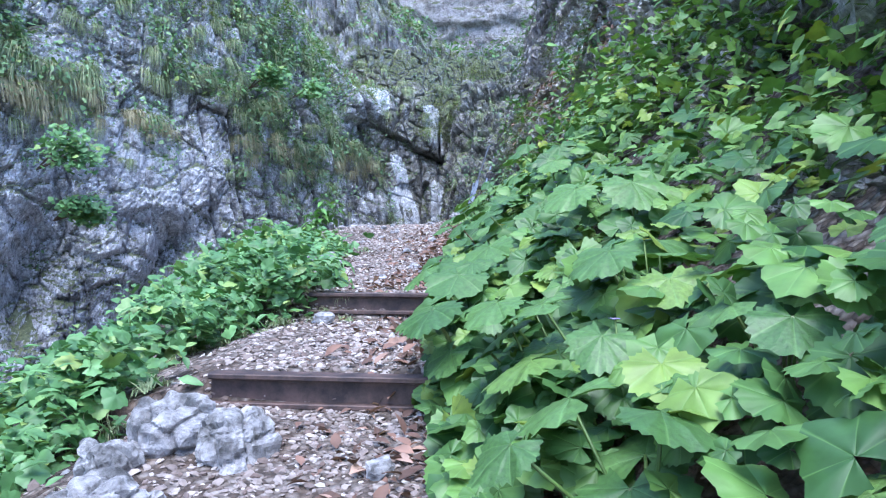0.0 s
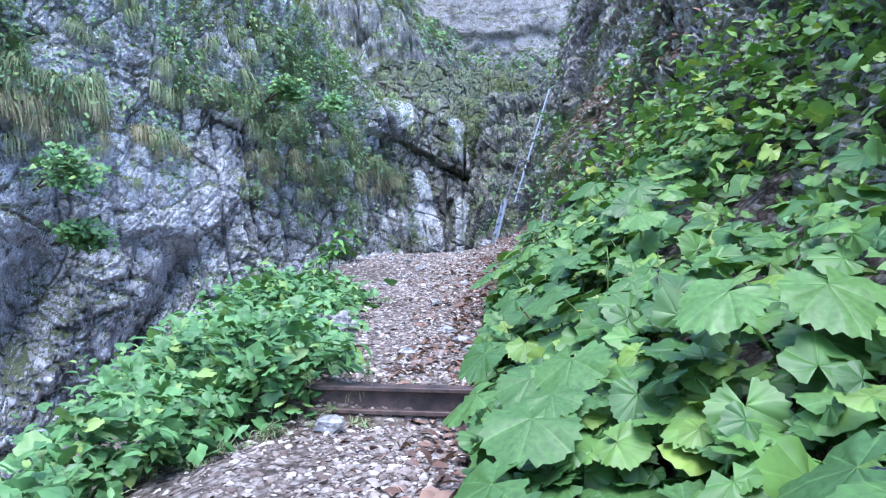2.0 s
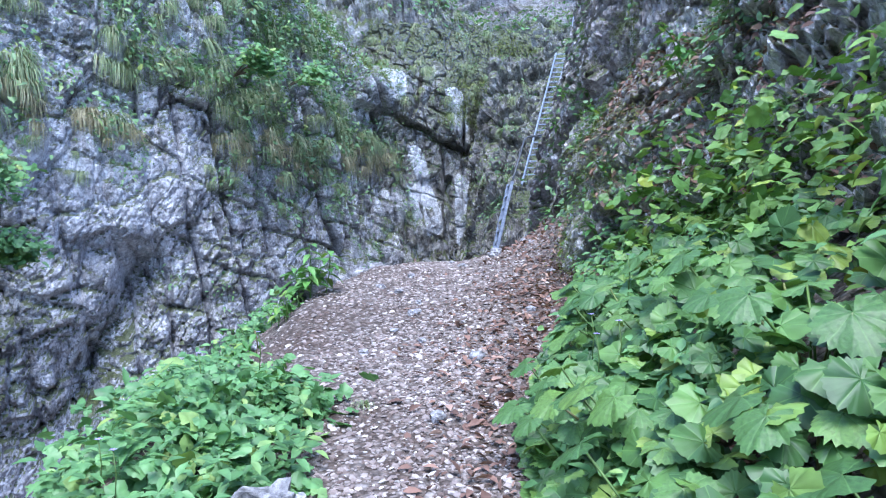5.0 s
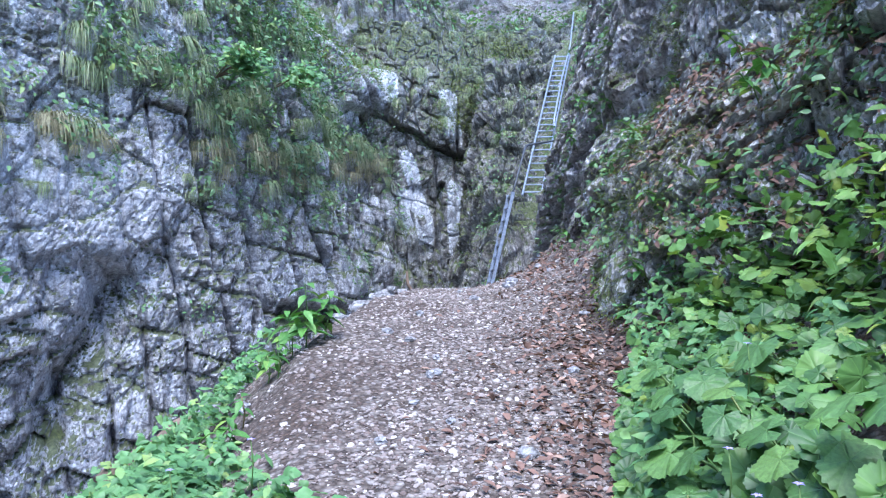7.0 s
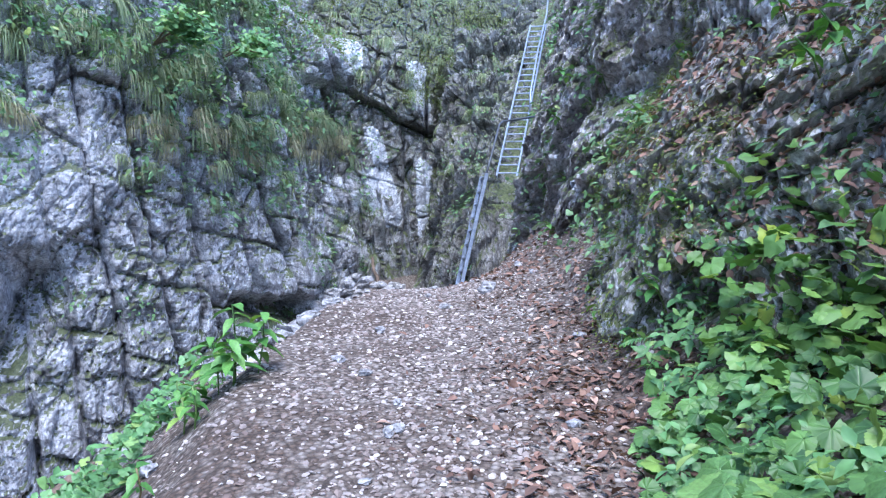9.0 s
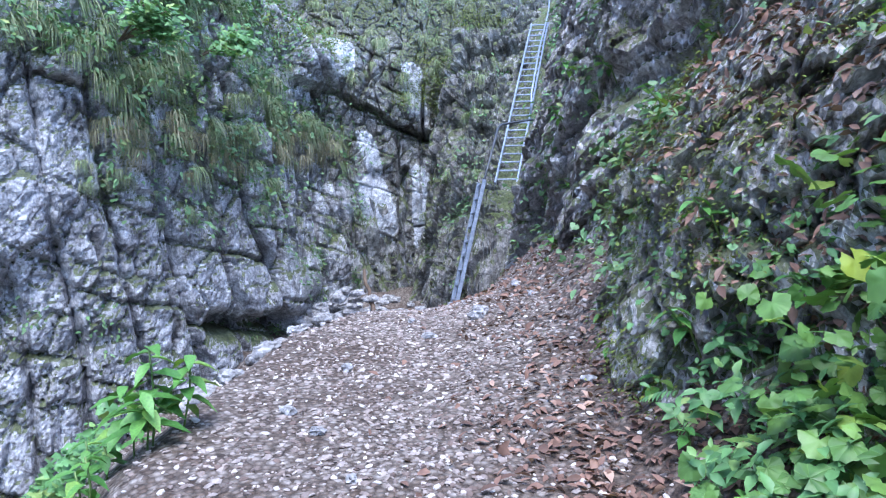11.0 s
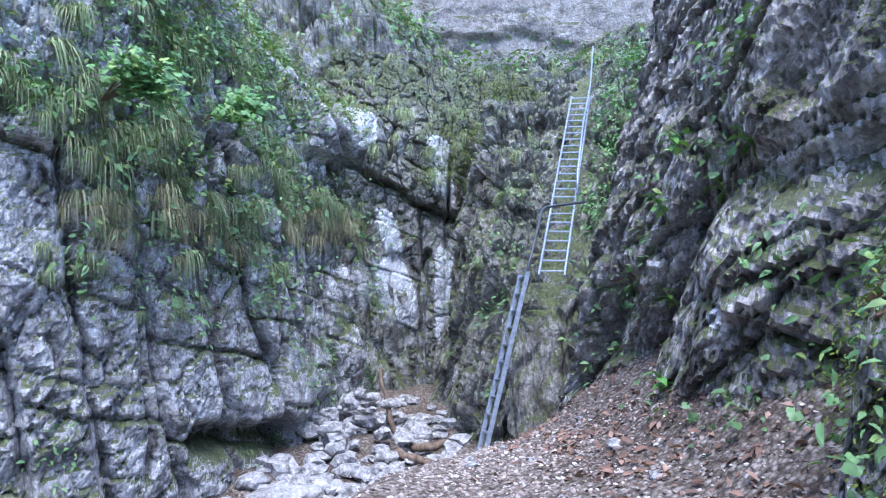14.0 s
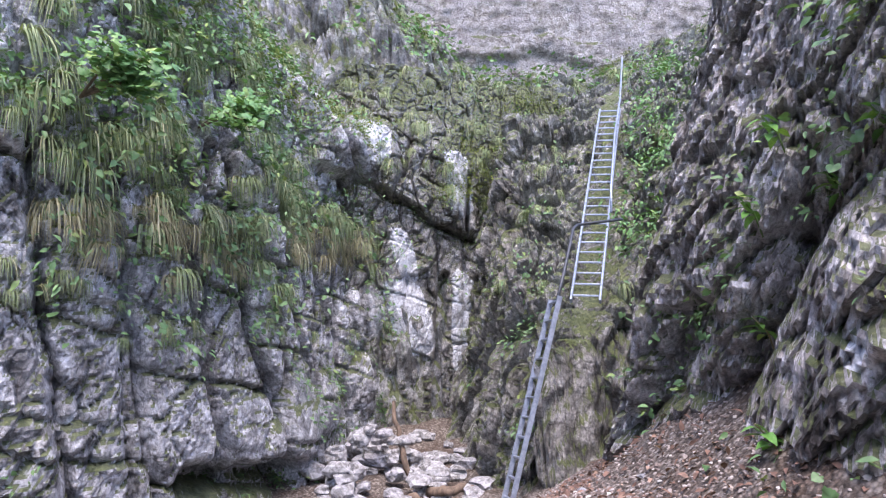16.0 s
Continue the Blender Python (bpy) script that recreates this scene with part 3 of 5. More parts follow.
def cleft_kinds(p):
    worn = p[:, 0] > 99
    for a in WORN:
        worn |= slanted(p, *a)
    moss = p[:, 2] + 1.6 * fbm(p * 0.8, 4, 151) > 6.9 - 0.25 * p[:, 0]
    return np.where(worn, 1, np.where(moss, 2, 0))


def slanted(p, x, z, rx, rz, lean):
    """True inside a leaning field with rough edges on the wall."""
    u, v = (p[:, 0] - x - lean * (p[:, 2] - z)) / rx, (p[:, 2] - z) / rz
    e = 0.35 * fbm(p * 1.6, 4, 131)
    return (np.maximum(np.abs(u), np.abs(v)) * 0.6 + 0.4 * np.hypot(u, v) + e) < 1.0


cleft_g = cleft_wall()
cleft = new("wall_cleft", mesh_of("wall_cleft", cleft_g.reshape(-1, 3), grid_faces(*cleft_g.shape[:2]), M_CLEFT, False))
patch(cleft_g, cleft.data, (M_WATER, M_UPPER), cleft_kinds)
tagged(cleft, "jointed grey wall of the cleft with pale water-worn faces", "cliff", kind="structure")


def right_cliff():
    y = np.concatenate([np.linspace(-16, 0, 60, endpoint=False), np.linspace(0, 8, 110, endpoint=False), np.linspace(8, 21.5, 480)])
    YY, T = np.meshgrid(y, np.linspace(0, 1, 240), indexing="ij")
    ZZ = -1.2 + T * (interp(YY, (-16, 4.0), (6.5, 4.0), (9, 5.2), (11, 7.0), (15, 9.0), (21, 9.5)) + 1.2)
    base = interp(YY, (-16, 2.6), (-4, 2.2), (0, 1.75), (3, 1.45), (5, 1.45), (7, 1.6), (8.4, 1.65), (9.3, 1.38), (10.2, 1.10), (11, 0.98), (11.85, 1.0), (12.15, 1.32), (12.6, 1.5), (13.2, 1.25), (13.8, 1.08), (15.7, 1.12), (17.2, 0.92), (18.0, 1.05), (19, 1.6), (20, 2.3), (21.5, 3.2))
    zb = interp(YY, (0, 1.0), (10, 2.4), (14, 2.4), (17, 2.1), (21, 2.4))
    lean = interp(YY, (-16, 0.15), (6, 0.12), (8.5, 0.12), (9.5, 0.12), (11, 0.14), (12.5, 0.2), (17, 0.24), (21, 0.3))
    x = base + lean * (ZZ - zb)
    # a soil shelf over the mossy outcrop
    shelf = np.clip((YY - 8.6) / 0.8, 0, 1) * np.clip((12.3 - YY) / 0.5, 0, 1)
    x = x + shelf * 0.55 * np.clip(ZZ - 3.05, 0, 0.9)
    g = np.stack([x, YY, ZZ], -1)
    p = g.reshape(-1, 3)
    flat = np.stack([-0.5 * YY, YY * 0, ZZ], -1).reshape(-1, 3)
    d = rocky(flat, 71, 0.75, 0.8, (0.55, 1, 1.15), (0, 0.95, 0)).reshape(YY.shape)
    near = rocky(np.stack([-0.8 * YY, YY * 0, ZZ], -1).reshape(-1, 3), 73, 0.55, 0.75, (1, 1, 0.85), (0, 0.35, 0)).reshape(YY.shape)
    mix = np.clip((YY - 11.9) / 0.5, 0, 1)
    c1, c2, cr, cc = worley(np.stack([-0.5 * YY, YY * 0, ZZ], -1).reshape(-1, 3) / 0.085, 79, 0.4)
    d = near * (1 - mix) + d * mix + (0.10 * (cr[:, 0] - 0.5) - 0.05 * np.exp(-((c2 - c1) / 0.12) ** 2)).reshape(YY.shape)
    extra = 0
    for args in RIGHT_GROOVES:
        extra = extra + groove(YY, ZZ, *args)
    for args in RIGHT_BOSSES:
        extra = extra + boss(YY, ZZ, *args)
    keep = interp(YY, (-16, 1.0), (8, 0.9), (11, 0.7), (21, 0.9))
    g = g + (d * keep + extra)[..., None] * np.array((-0.55, -0.83, 0.0))
    n = grid_normals(g)
    if n[400, 100, 0] > 0:
        n = -n
    return g, n


RIGHT_GROOVES = [
    (17.0, 2.0, 16.2, 3.0, 0.28, 0.5), (15.2, 2.4, 14.6, 3.6, 0.3, 0.5), (13.4, 4.6, 12.4, 6.4, 0.3, 0.6), (14.6, 3.8, 12.0, 4.0, 0.25, 0.4),
    (3.2, 2.6, 5.2, 3.2, 0.4, 0.8), (2.0, 2.0, 3.4, 2.3, 0.4, 0.7), (8.2, 2.0, 8.8, 3.2, 0.25, 0.4),
]
RIGHT_BOSSES = [(15.6, 3.8, 1.2, 0.9, 0.35), (17.2, 3.2, 0.7, 1.0, 0.2)]
right_g, right_n = right_cliff()
cliff_right = new("wall_right", mesh_of("wall_right", right_g.reshape(-1, 3), grid_faces(*right_g.shape[:2]), M_RIGHT, False))
patch(right_g, cliff_right.data, (M_OUTCROP, M_WATER), lambda p: np.where((np.abs(p[:, 1] - 13.75) < 0.07) & (np.abs(p[:, 2] - 2.96) < 0.075), 2, np.where(p[:, 1] + 0.8 * fbm(p, 3, 153) < 12.1, 1, 0)))
tagged(cliff_right, "dark damp limestone wall with pale scars and moss", "cliff", kind="structure")


def buttress():
    """The rock step between the cleft and the side wall, with the ramp that carries the upper ladder."""
    x = np.concatenate([np.linspace(-1.2, -0.2, 20, endpoint=False), np.linspace(-0.2, 1.7, 170, endpoint=False), np.linspace(1.7, 6.5, 140)])
    y = np.concatenate([np.linspace(19.2, 25, 200, endpoint=False), np.linspace(25, 33, 170)])
    X, Y = np.meshgrid(x, y, indexing="ij")
    along = (Y - 21.5) * 0.965 + (X - 1.4) * 0.26
    ramp_z = 2.62 + 0.80 * np.maximum(along, -0.4) + 0.35 * np.maximum(0, along - 6.5) * -1
    ramp_z = np.minimum(ramp_z, 7.15 + 0.3 * np.maximum(0, along - 5.6))
    edge = interp(Y, (19.2, 1.4), (20.4, 1.05), (21.2, 0.72), (22.2, 0.70), (25, 0.75), (28, 0.9), (30, 1.1), (33, 1.3))
    cut = np.maximum(0, edge - X)
    front = np.maximum(0, 21.3 + 0.4 * (X - 1.0) - Y)
    z = ramp_z - 4.2 * cut - 3.2 * front + 0.5 * np.maximum(0, X - edge - 1.4)
    z = np.maximum(z, -0.8)
    g = np.stack([X, Y, z], -1)
    n = grid_normals(g)
    if n[100, 100, 2] < 0:
        n = -n
    d = rocky(g.reshape(-1, 3), 31, 1.5, 1.35, (1, 1, 0.6)).reshape(X.shape)
    ladder_x = 1.4 + (Y - 21.5) * 0.29
    clear = 1 - 0.85 * np.exp(-((X - ladder_x) / 0.45) ** 2)
    g = g + UNIT(0.5 * n + np.array((-0.1, -0.6, 0.15))) * ((d - 0.05) * clear)[..., None]
    n2 = grid_normals(g)
    return g, n2 * (1 if n2[100, 100] @ n[100, 100] > 0 else -1)


but_g, but_n = buttress()
rock_buttress = new("wall_buttress", mesh_of("wall_buttress", but_g.reshape(-1, 3), grid_faces(*but_g.shape[:2]), M_BUTTRESS, False))
tagged(rock_buttress, "stepped limestone buttress carrying the metal ladders", "cliff", kind="structure")


def upper_slope():
    x = np.concatenate([np.linspace(-16, -7, 40, endpoint=False), np.linspace(-7, 8, 220, endpoint=False), np.linspace(8, 16, 30)])
    y = np.concatenate([np.linspace(25.5, 40, 240, endpoint=False), np.linspace(40, 56, 80)])
    X, Y = np.meshgrid(x, y, indexing="ij")
    z = 6.9 + 0.55 * (np.minimum(Y, 35) - 28.5) + 0.08 * np.maximum(0, Y - 35) + 1.05 * np.maximum(0, 0.1 - X) + 0.55 * np.maximum(0, X - 4.0) - 2.6 * np.maximum(0, 30.0 + 0.25 * np.minimum(0, X) - Y)
    g = np.stack([X, Y, z], -1)
    p = g.reshape(-1, 3)
    g = g + (fbm(p * 0.5, 4, 66) * 0.8 + rocky(p, 67, 1.6, 1.3)).reshape(X.shape)[..., None] * np.array((0.0, -0.75, 0.66))
    n = grid_normals(g)
    if n[100, 100, 2] < 0:
        n = -n
    return g, n


up_g, up_n = upper_slope()
upper = new("wall_upper_slope", mesh_of("wall_upper_slope", up_g.reshape(-1, 3), grid_faces(*up_g.shape[:2]), M_UPPER, False))
tagged(upper, "steep mossy rock slope above the cleft", "slope", kind="structure")


def back_cliff():
    x = np.linspace(-24, 30, 220)
    z = np.linspace(8, 34, 150)
    X, Z = np.meshgrid(x, z, indexing="ij")
    p = np.stack([X, Z * 0 + 50, Z], -1).reshape(-1, 3)
    layer = np.floor(Z * 0.75 + 0.12 * X + fbm(p * 0.2, 3, 81).reshape(X.shape) * 1.2)
    shift = hash01(layer.astype(np.int64), layer.astype(np.int64) * 0, layer.astype(np.int64) * 0, 5)
    Y = 50 + 0.18 * (Z - 10) + shift * 0.45 + rocky(p * np.array((0.35, 1, 0.7)), 83, 1.6, 0.8).reshape(X.shape)
    g = np.stack([X, Y, Z], -1)
    return g


back_g = back_cliff()
back = new("wall_back", mesh_of("wall_back", back_g.reshape(-1, 3), grid_faces(*back_g.shape[:2]), M_BACK))
tagged(back, "distant pale cliff with level rock strata", "cliff", kind="structure")


# ---------------------------------------------------------------- ladders
def box_bar(bm, a, b, w, h, up=(0, 0, 1)):
    """A bevelled bar of section w by h from a to b."""
    a, b = Vector(a), Vector(b)
    d = (b - a).normalized()
    side = d.cross(Vector(up)).normalized()
    top = side.cross(d)
    ring = []
    c = min(w, h) * 0.18
    prof = [(-w / 2 + c, -h / 2), (w / 2 - c, -h / 2), (w / 2, -h / 2 + c), (w / 2, h / 2 - c), (w / 2 - c, h / 2), (-w / 2 + c, h / 2), (-w / 2, h / 2 - c), (-w / 2, -h / 2 + c)]
    for e in (a, b):
        ring.append([bm.verts.new(e + side * u + top * v) for u, v in prof])
    for i in range(8):
        j = (i + 1) % 8
        bm.faces.new((ring[0][i], ring[0][j], ring[1][j], ring[1][i]))
    bm.faces.new(ring[0][::-1])
    bm.faces.new(ring[1])


def tube(bm, points, radius, sides=8):
    pts = [Vector(q) for q in points]
    rings = []
    for i, q in enumerate(pts):
        d = (pts[min(i + 1, len(pts) - 1)] - pts[max(i - 1, 0)]).normalized()
        u = d.cross(Vector((0.31, 0.2, 0.93))).normalized()
        v = d.cross(u)
        rings.append([bm.verts.new(q + (u * math.cos(2 * math.pi * k / sides) + v * math.sin(2 * math.pi * k / sides)) * radius) for k in range(sides)])
    for r0, r1 in zip(rings, rings[1:]):
        for k in range(sides):
            f = bm.faces.new((r0[k], r0[(k + 1) % sides], r1[(k + 1) % sides], r1[k]))
            f.smooth = True
    bm.faces.new(rings[0][::-1])
    bm.faces.new(rings[-1])


def ladder(name, foot, head, across, rungs, label, tread):
    """A steel ladder between the middles foot and head; across: the way from one stile to the other."""
    root = tagged(new(name), label, "ladder", group="ladders on the rock step")
    root.location = foot
    f, h, ac = Vector((0, 0, 0)), Vector(head) - Vector(foot), Vector(across)
    d = h.normalized()
    ac = (ac - d * ac.dot(d)).normalized() * 0.215
    out = ac.cross(d).normalized()
    for sgn in (-1, 1):
        bm = bmesh.new()
        box_bar(bm, f + ac * sgn, h + ac * sgn, 0.035, 0.075, out)
        part("stile", bm, M_GALV, root)
    for k in range(rungs):
        c = d * (0.14 + (h.length - 0.2) * k / (rungs - 1))
        bm = bmesh.new()
        box_bar(bm, c - ac, c + ac, 0.048, tread, (0, 0, 1))
        part("rung", bm, M_GALV, root)
    return root


ladder("steel_ladder", (0.19, 20.62, 0.34), (0.90, 21.10, 3.22), (-0.13, 0.99, 0), 11, "short steep galvanised steel ladder leaning on the rock step", 0.03)
ladder("steel_ladder", (1.40, 21.45, 3.18), (2.88, 26.62, 7.42), (1.0, -0.27, 0), 24, "long inclined galvanised steel ladder climbing the rock ramp", 0.03)

rail = tagged(new("handrail"), "bent dark steel handrail tube beside the ladder", "handrail")
rail.location = (0.95, 21.0, 3.2)
bm = bmesh.new()
tube(bm, [(-0.04, 0.05, -0.05), (0.10, 0.35, 0.35), (0.27, 0.80, 0.85), (0.36, 1.05, 1.12), (0.45, 1.2, 1.20), (0.60, 1.28, 1.23), (1.2, 1.3, 1.32)], 0.024, 10)
part("tube", bm, M_RUBBER, rail)
rail2 = tagged(new("handrail"), "long galvanised handrail tube above the ladder", "handrail")
rail2.location = (2.1, 22.9, 4.7)
bm = bmesh.new()
tube(bm, [(0, 0, 0), (0.05, 0.25, 0.45), (0.5, 2.0, 1.75), (1.0, 3.7, 3.0), (1.25, 4.6, 4.2)], 0.022, 8)
part("tube", bm, M_GALV, rail2)


# ---------------------------------------------------------------- steps
def beam_step(a, b, h, label):
    """A rusted rolled-steel beam laid on edge as a step, with its flanges and web, held by two pegs."""
    root = tagged(new("step_beam"), label, "step", group="beam steps of the path")
    root.location = a
    v = Vector(b) - Vector(a)
    d, up = v.normalized(), Vector((0, 0, 1))
    side = d.cross(up)
    for nm, off, w, t in (("top_flange", h - 0.012, 0.11, 0.024), ("web", h / 2, 0.022, h - 0.04), ("bottom_flange", 0.012, 0.11, 0.024)):
        bm = bmesh.new()
        c = side * (0.0) + up * off
        box_bar(bm, c, v + c, w, t, up)
        part(nm, bm, M_RUST, root)
    return root


beam_step((-0.93, 3.06, 0.655), (0.42, 3.00, 0.625), 0.145, "rusted steel beam laid as a step across gravel")
beam_step((-0.80, 4.70, 0.915), (0.42, 4.64, 0.90), 0.135, "dark weathered steel beam laid as a step in gravel")


# ---------------------------------------------------------------- leaf and stone shapes
def palmate(n_out, seed, lobes=3.5, depth=0.30, cup=0.16):
    """A lobed, toothed leaf about 1 wide, its stalk at the origin, its tip towards +y."""
    r = np.random.RandomState(seed)
    th = np.linspace(-2.75, 2.75, n_out)
    rad = (1 - depth) + depth * (1 - np.abs(np.sin(lobes * th * 0.57))) ** 0.9
    rad = rad * (0.56 - 0.045 * np.abs(th)) * (1 + 0.05 * np.where(np.arange(n_out) % 2, 1, -1)) * (1 + r.normal(0, 0.03, n_out))
    vs = [(0, 0, 0)]
    for frac in (0.55, 1.0):
        x, y = np.sin(th) * rad * frac, np.cos(th) * rad * frac
        z = -cup * (x ** 2 + y ** 2) / 0.3 * 0.5 + 0.035 * frac * np.cos(lobes * 2 * th * 0.57) + r.normal(0, 0.012, n_out) * frac
        vs += list(zip(x, y + 0.05 * frac, z))
    fs = []
    for i in range(n_out - 1):
        fs.append((0, 1 + i + 1, 1 + i))
        a, b = 1 + i, 1 + n_out + i
        fs.append((a, a + 1, b + 1))
        fs.append((a, b + 1, b))
    v = np.array(vs)
    return v, np.array(fs), np.stack([v[:, 0] + 0.5, v[:, 1]], 1)


def ovate(seed, width=0.42, bend=0.25):
    """A simple pointed leaf of length 1 towards +y."""
    ys = np.array([0, 0.3, 0.62, 1.0])
    ws = np.array([0.02, width / 2, width * 0.42, 0.0])
    vs = []
    for y, w in zip(ys, ws):
        z = 0.12 * y - bend * y * y
        vs += [(-w, y, z + w * 0.35), (0, y, z), (w, y, z + w * 0.35)]
    fs = []
    for i in range(3):
        a = 3 * i
        for k in (0, 1):
            fs += [(a + k, a + k + 1, a + k + 4), (a + k, a + k + 4, a + k + 3)]
    v = np.array(vs)
    return v, np.array(fs), np.stack([v[:, 0] + 0.5, v[:, 1]], 1)


def join_shapes(items):
    vs, fs, us, base = [], [], [], 0
    for v, f, u in items:
        vs.append(v)
        fs.append(f + base)
        us.append(u)
        base += len(v)
    return np.concatenate(vs), np.concatenate(fs), np.concatenate(us)


def moved(shape, m):
    v, f, u = shape
    m = np.array(m)
    return v @ m[:3, :3].T + m[:3, 3], f, u


def sprig(seed, leaves=7, width=0.45):
    """A leafy twig of about unit height with pointed leaves round a bent stem."""
    r = random.Random(seed)
    items = []
    for k in range(leaves):
        h = 0.25 + 0.75 * k / (leaves - 1)
        a = k * 2.4 + r.uniform(-0.4, 0.4)
        m = Matrix.Translation((0.06 * math.sin(a), 0.06 * math.cos(a) + 0.1 * h * h, h)) @ Euler((r.uniform(-0.5, 0.35), 0, -a)).to_matrix().to_4x4() @ Matrix.Scale(r.uniform(0.38, 0.6) * (1.1 - 0.4 * h), 4)
        items.append(moved(ovate(seed + k, width), m))
    return join_shapes(items)


def fern(seed, pairs=9):
    """An arching frond of unit length."""
    items = []
    for k in range(pairs):
        y = 0.15 + 0.85 * k / pairs
        ln = 0.30 * math.sin(math.pi * (0.22 + 0.75 * k / pairs))
        for s in (-1, 1):
            m = Matrix.Translation((0, y, 0.35 * y - 0.42 * y * y)) @ Euler((-0.25, 0, -s * 1.15)).to_matrix().to_4x4() @ Matrix.Scale(ln, 4)
            items.append(moved(ovate(seed + k, 0.34), m))
    return join_shapes(items)


def tuft(seed, blades=64, length=1.0, droop=1.0):
    """A hanging clump of grass: blades spring outwards (+y) and up, then fall."""
    r = np.random.RandomState(seed)
    items = []
    for _ in range(blades):
        a = r.uniform(-1.25, 1.25)
        ln, w = length * r.uniform(0.5, 1.0), r.uniform(0.006, 0.012)
        out, up = r.uniform(0.15, 0.55), r.uniform(0.15, 0.7)
        t = np.linspace(0, 1, 6)
        rr = ln * out * (1 - (1 - t) ** 2)
        z = ln * (up * t - droop * (up * 0.6 + 0.75) * t * t)
        dx, dy = math.sin(a), math.cos(a)
        base = np.array([r.normal(0, 0.10), r.normal(0, 0.04), 0])
        c = np.stack([dx * rr, dy * rr, z], 1) + base
        side = np.array([dy, -dx, 0.0]) * w
        ww = (1 - 0.8 * t ** 2)[:, None]
        v = np.concatenate([c - side * ww, c + side * ww])
        f = []
        for i in range(5):
            f += [(i, i + 1, 7 + i), (i, 7 + i, 6 + i)]
        items.append((v, np.array(f), np.stack([t.repeat(1).tolist() * 2, [0] * 12], 1).astype(float)))
    return join_shapes(items)


def pebble(seed, flat=0.55):
    """A 20-sided angular chip of about unit size."""
    r = np.random.RandomState(seed)
    g = (1 + 5 ** 0.5) / 2
    v = np.array([(-1, g, 0), (1, g, 0), (-1, -g, 0), (1, -g, 0), (0, -1, g), (0, 1, g), (0, -1, -g), (0, 1, -g), (g, 0, -1), (g, 0, 1), (-g, 0, -1), (-g, 0, 1)], float) / 3.8
    f = np.array([(0, 11, 5), (0, 5, 1), (0, 1, 7), (0, 7, 10), (0, 10, 11), (1, 5, 9), (5, 11, 4), (11, 10, 2), (10, 7, 6), (7, 1, 8), (3, 9, 4), (3, 4, 2), (3, 2, 6), (3, 6, 8), (3, 8, 9), (4, 9, 5), (2, 4, 11), (6, 2, 10), (8, 6, 7), (9, 8, 1)])
    v = v * r.uniform(0.7, 1.25, (12, 1)) * np.array((1, r.uniform(0.6, 0.9), flat * r.uniform(0.7, 1.1)))
    return v, f, v[:, :2] + 0.5


def rock_mesh(name, seed, size, mat, detail=3, rough=1.0):
    """A boulder with broken faces; size: its three extents in metres."""
    bm = bmesh.new()
    bmesh.ops.create_icosphere(bm, subdivisions=detail, radius=0.5)
    co = np.array([v.co for v in bm.verts])
    q = co * 2.2 + seed * 3.1
    d1, d2, r, c = worley(q, seed)
    rad = 1 + rough * ((r[:, 0] - 0.5) * 0.35 + ((q - c) * (r - 0.5)).sum(1) * 0.35 - 0.12 * np.exp(-((d2 - d1) / 0.12) ** 2) + fbm(co * 6 + seed, 3, seed) * 0.18)
    co = np.sign(co) * np.abs(co / 0.5) ** 0.85 * 0.5 * rad[:, None] * np.array(size)
    for v, p in zip(bm.verts, co):
        v.co = p
    me = bpy.data.meshes.new(name)
    bm.to_mesh(me)
    bm.free()
    me.materials.append(mat)
    if detail == 4:
        me.polygons.foreach_set("use_smooth", np.ones(len(me.polygons), bool))
    return me


BIG = [palmate(44, k, 3.5, 0.06 + 0.03 * k, 0.12 + 0.05 * k) for k in range(4)]
MID = [palmate(22, 10 + k, 3.5, 0.24) for k in range(3)]
OVAL = [ovate(k, 0.36 + 0.08 * k, 0.3) for k in range(3)]
SPRIG = [sprig(k, 7 + k % 3) for k in range(4)]
FERN = [fern(k) for k in range(2)]
TUFT = [tuft(k) for k in range(4)]
SHORT = [tuft(20 + k, 34, 1.0, 0.55) for k in range(3)]
CHIP = [pebble(k, 0.35 + 0.1 * (k % 3)) for k in range(6)]
UP = np.array((0.0, 0.0, 1.0))


# ---------------------------------------------------------------- broad-leaved bank beside the path
def canopy_edge(y):
    return interp(y, (0.4, 0.55), (1.2, 0.28), (2.0, 0.10), (3.0, 0.0), (5.0, 0.02), (7.0, 0.15), (8.5, 0.45), (10, 0.8))


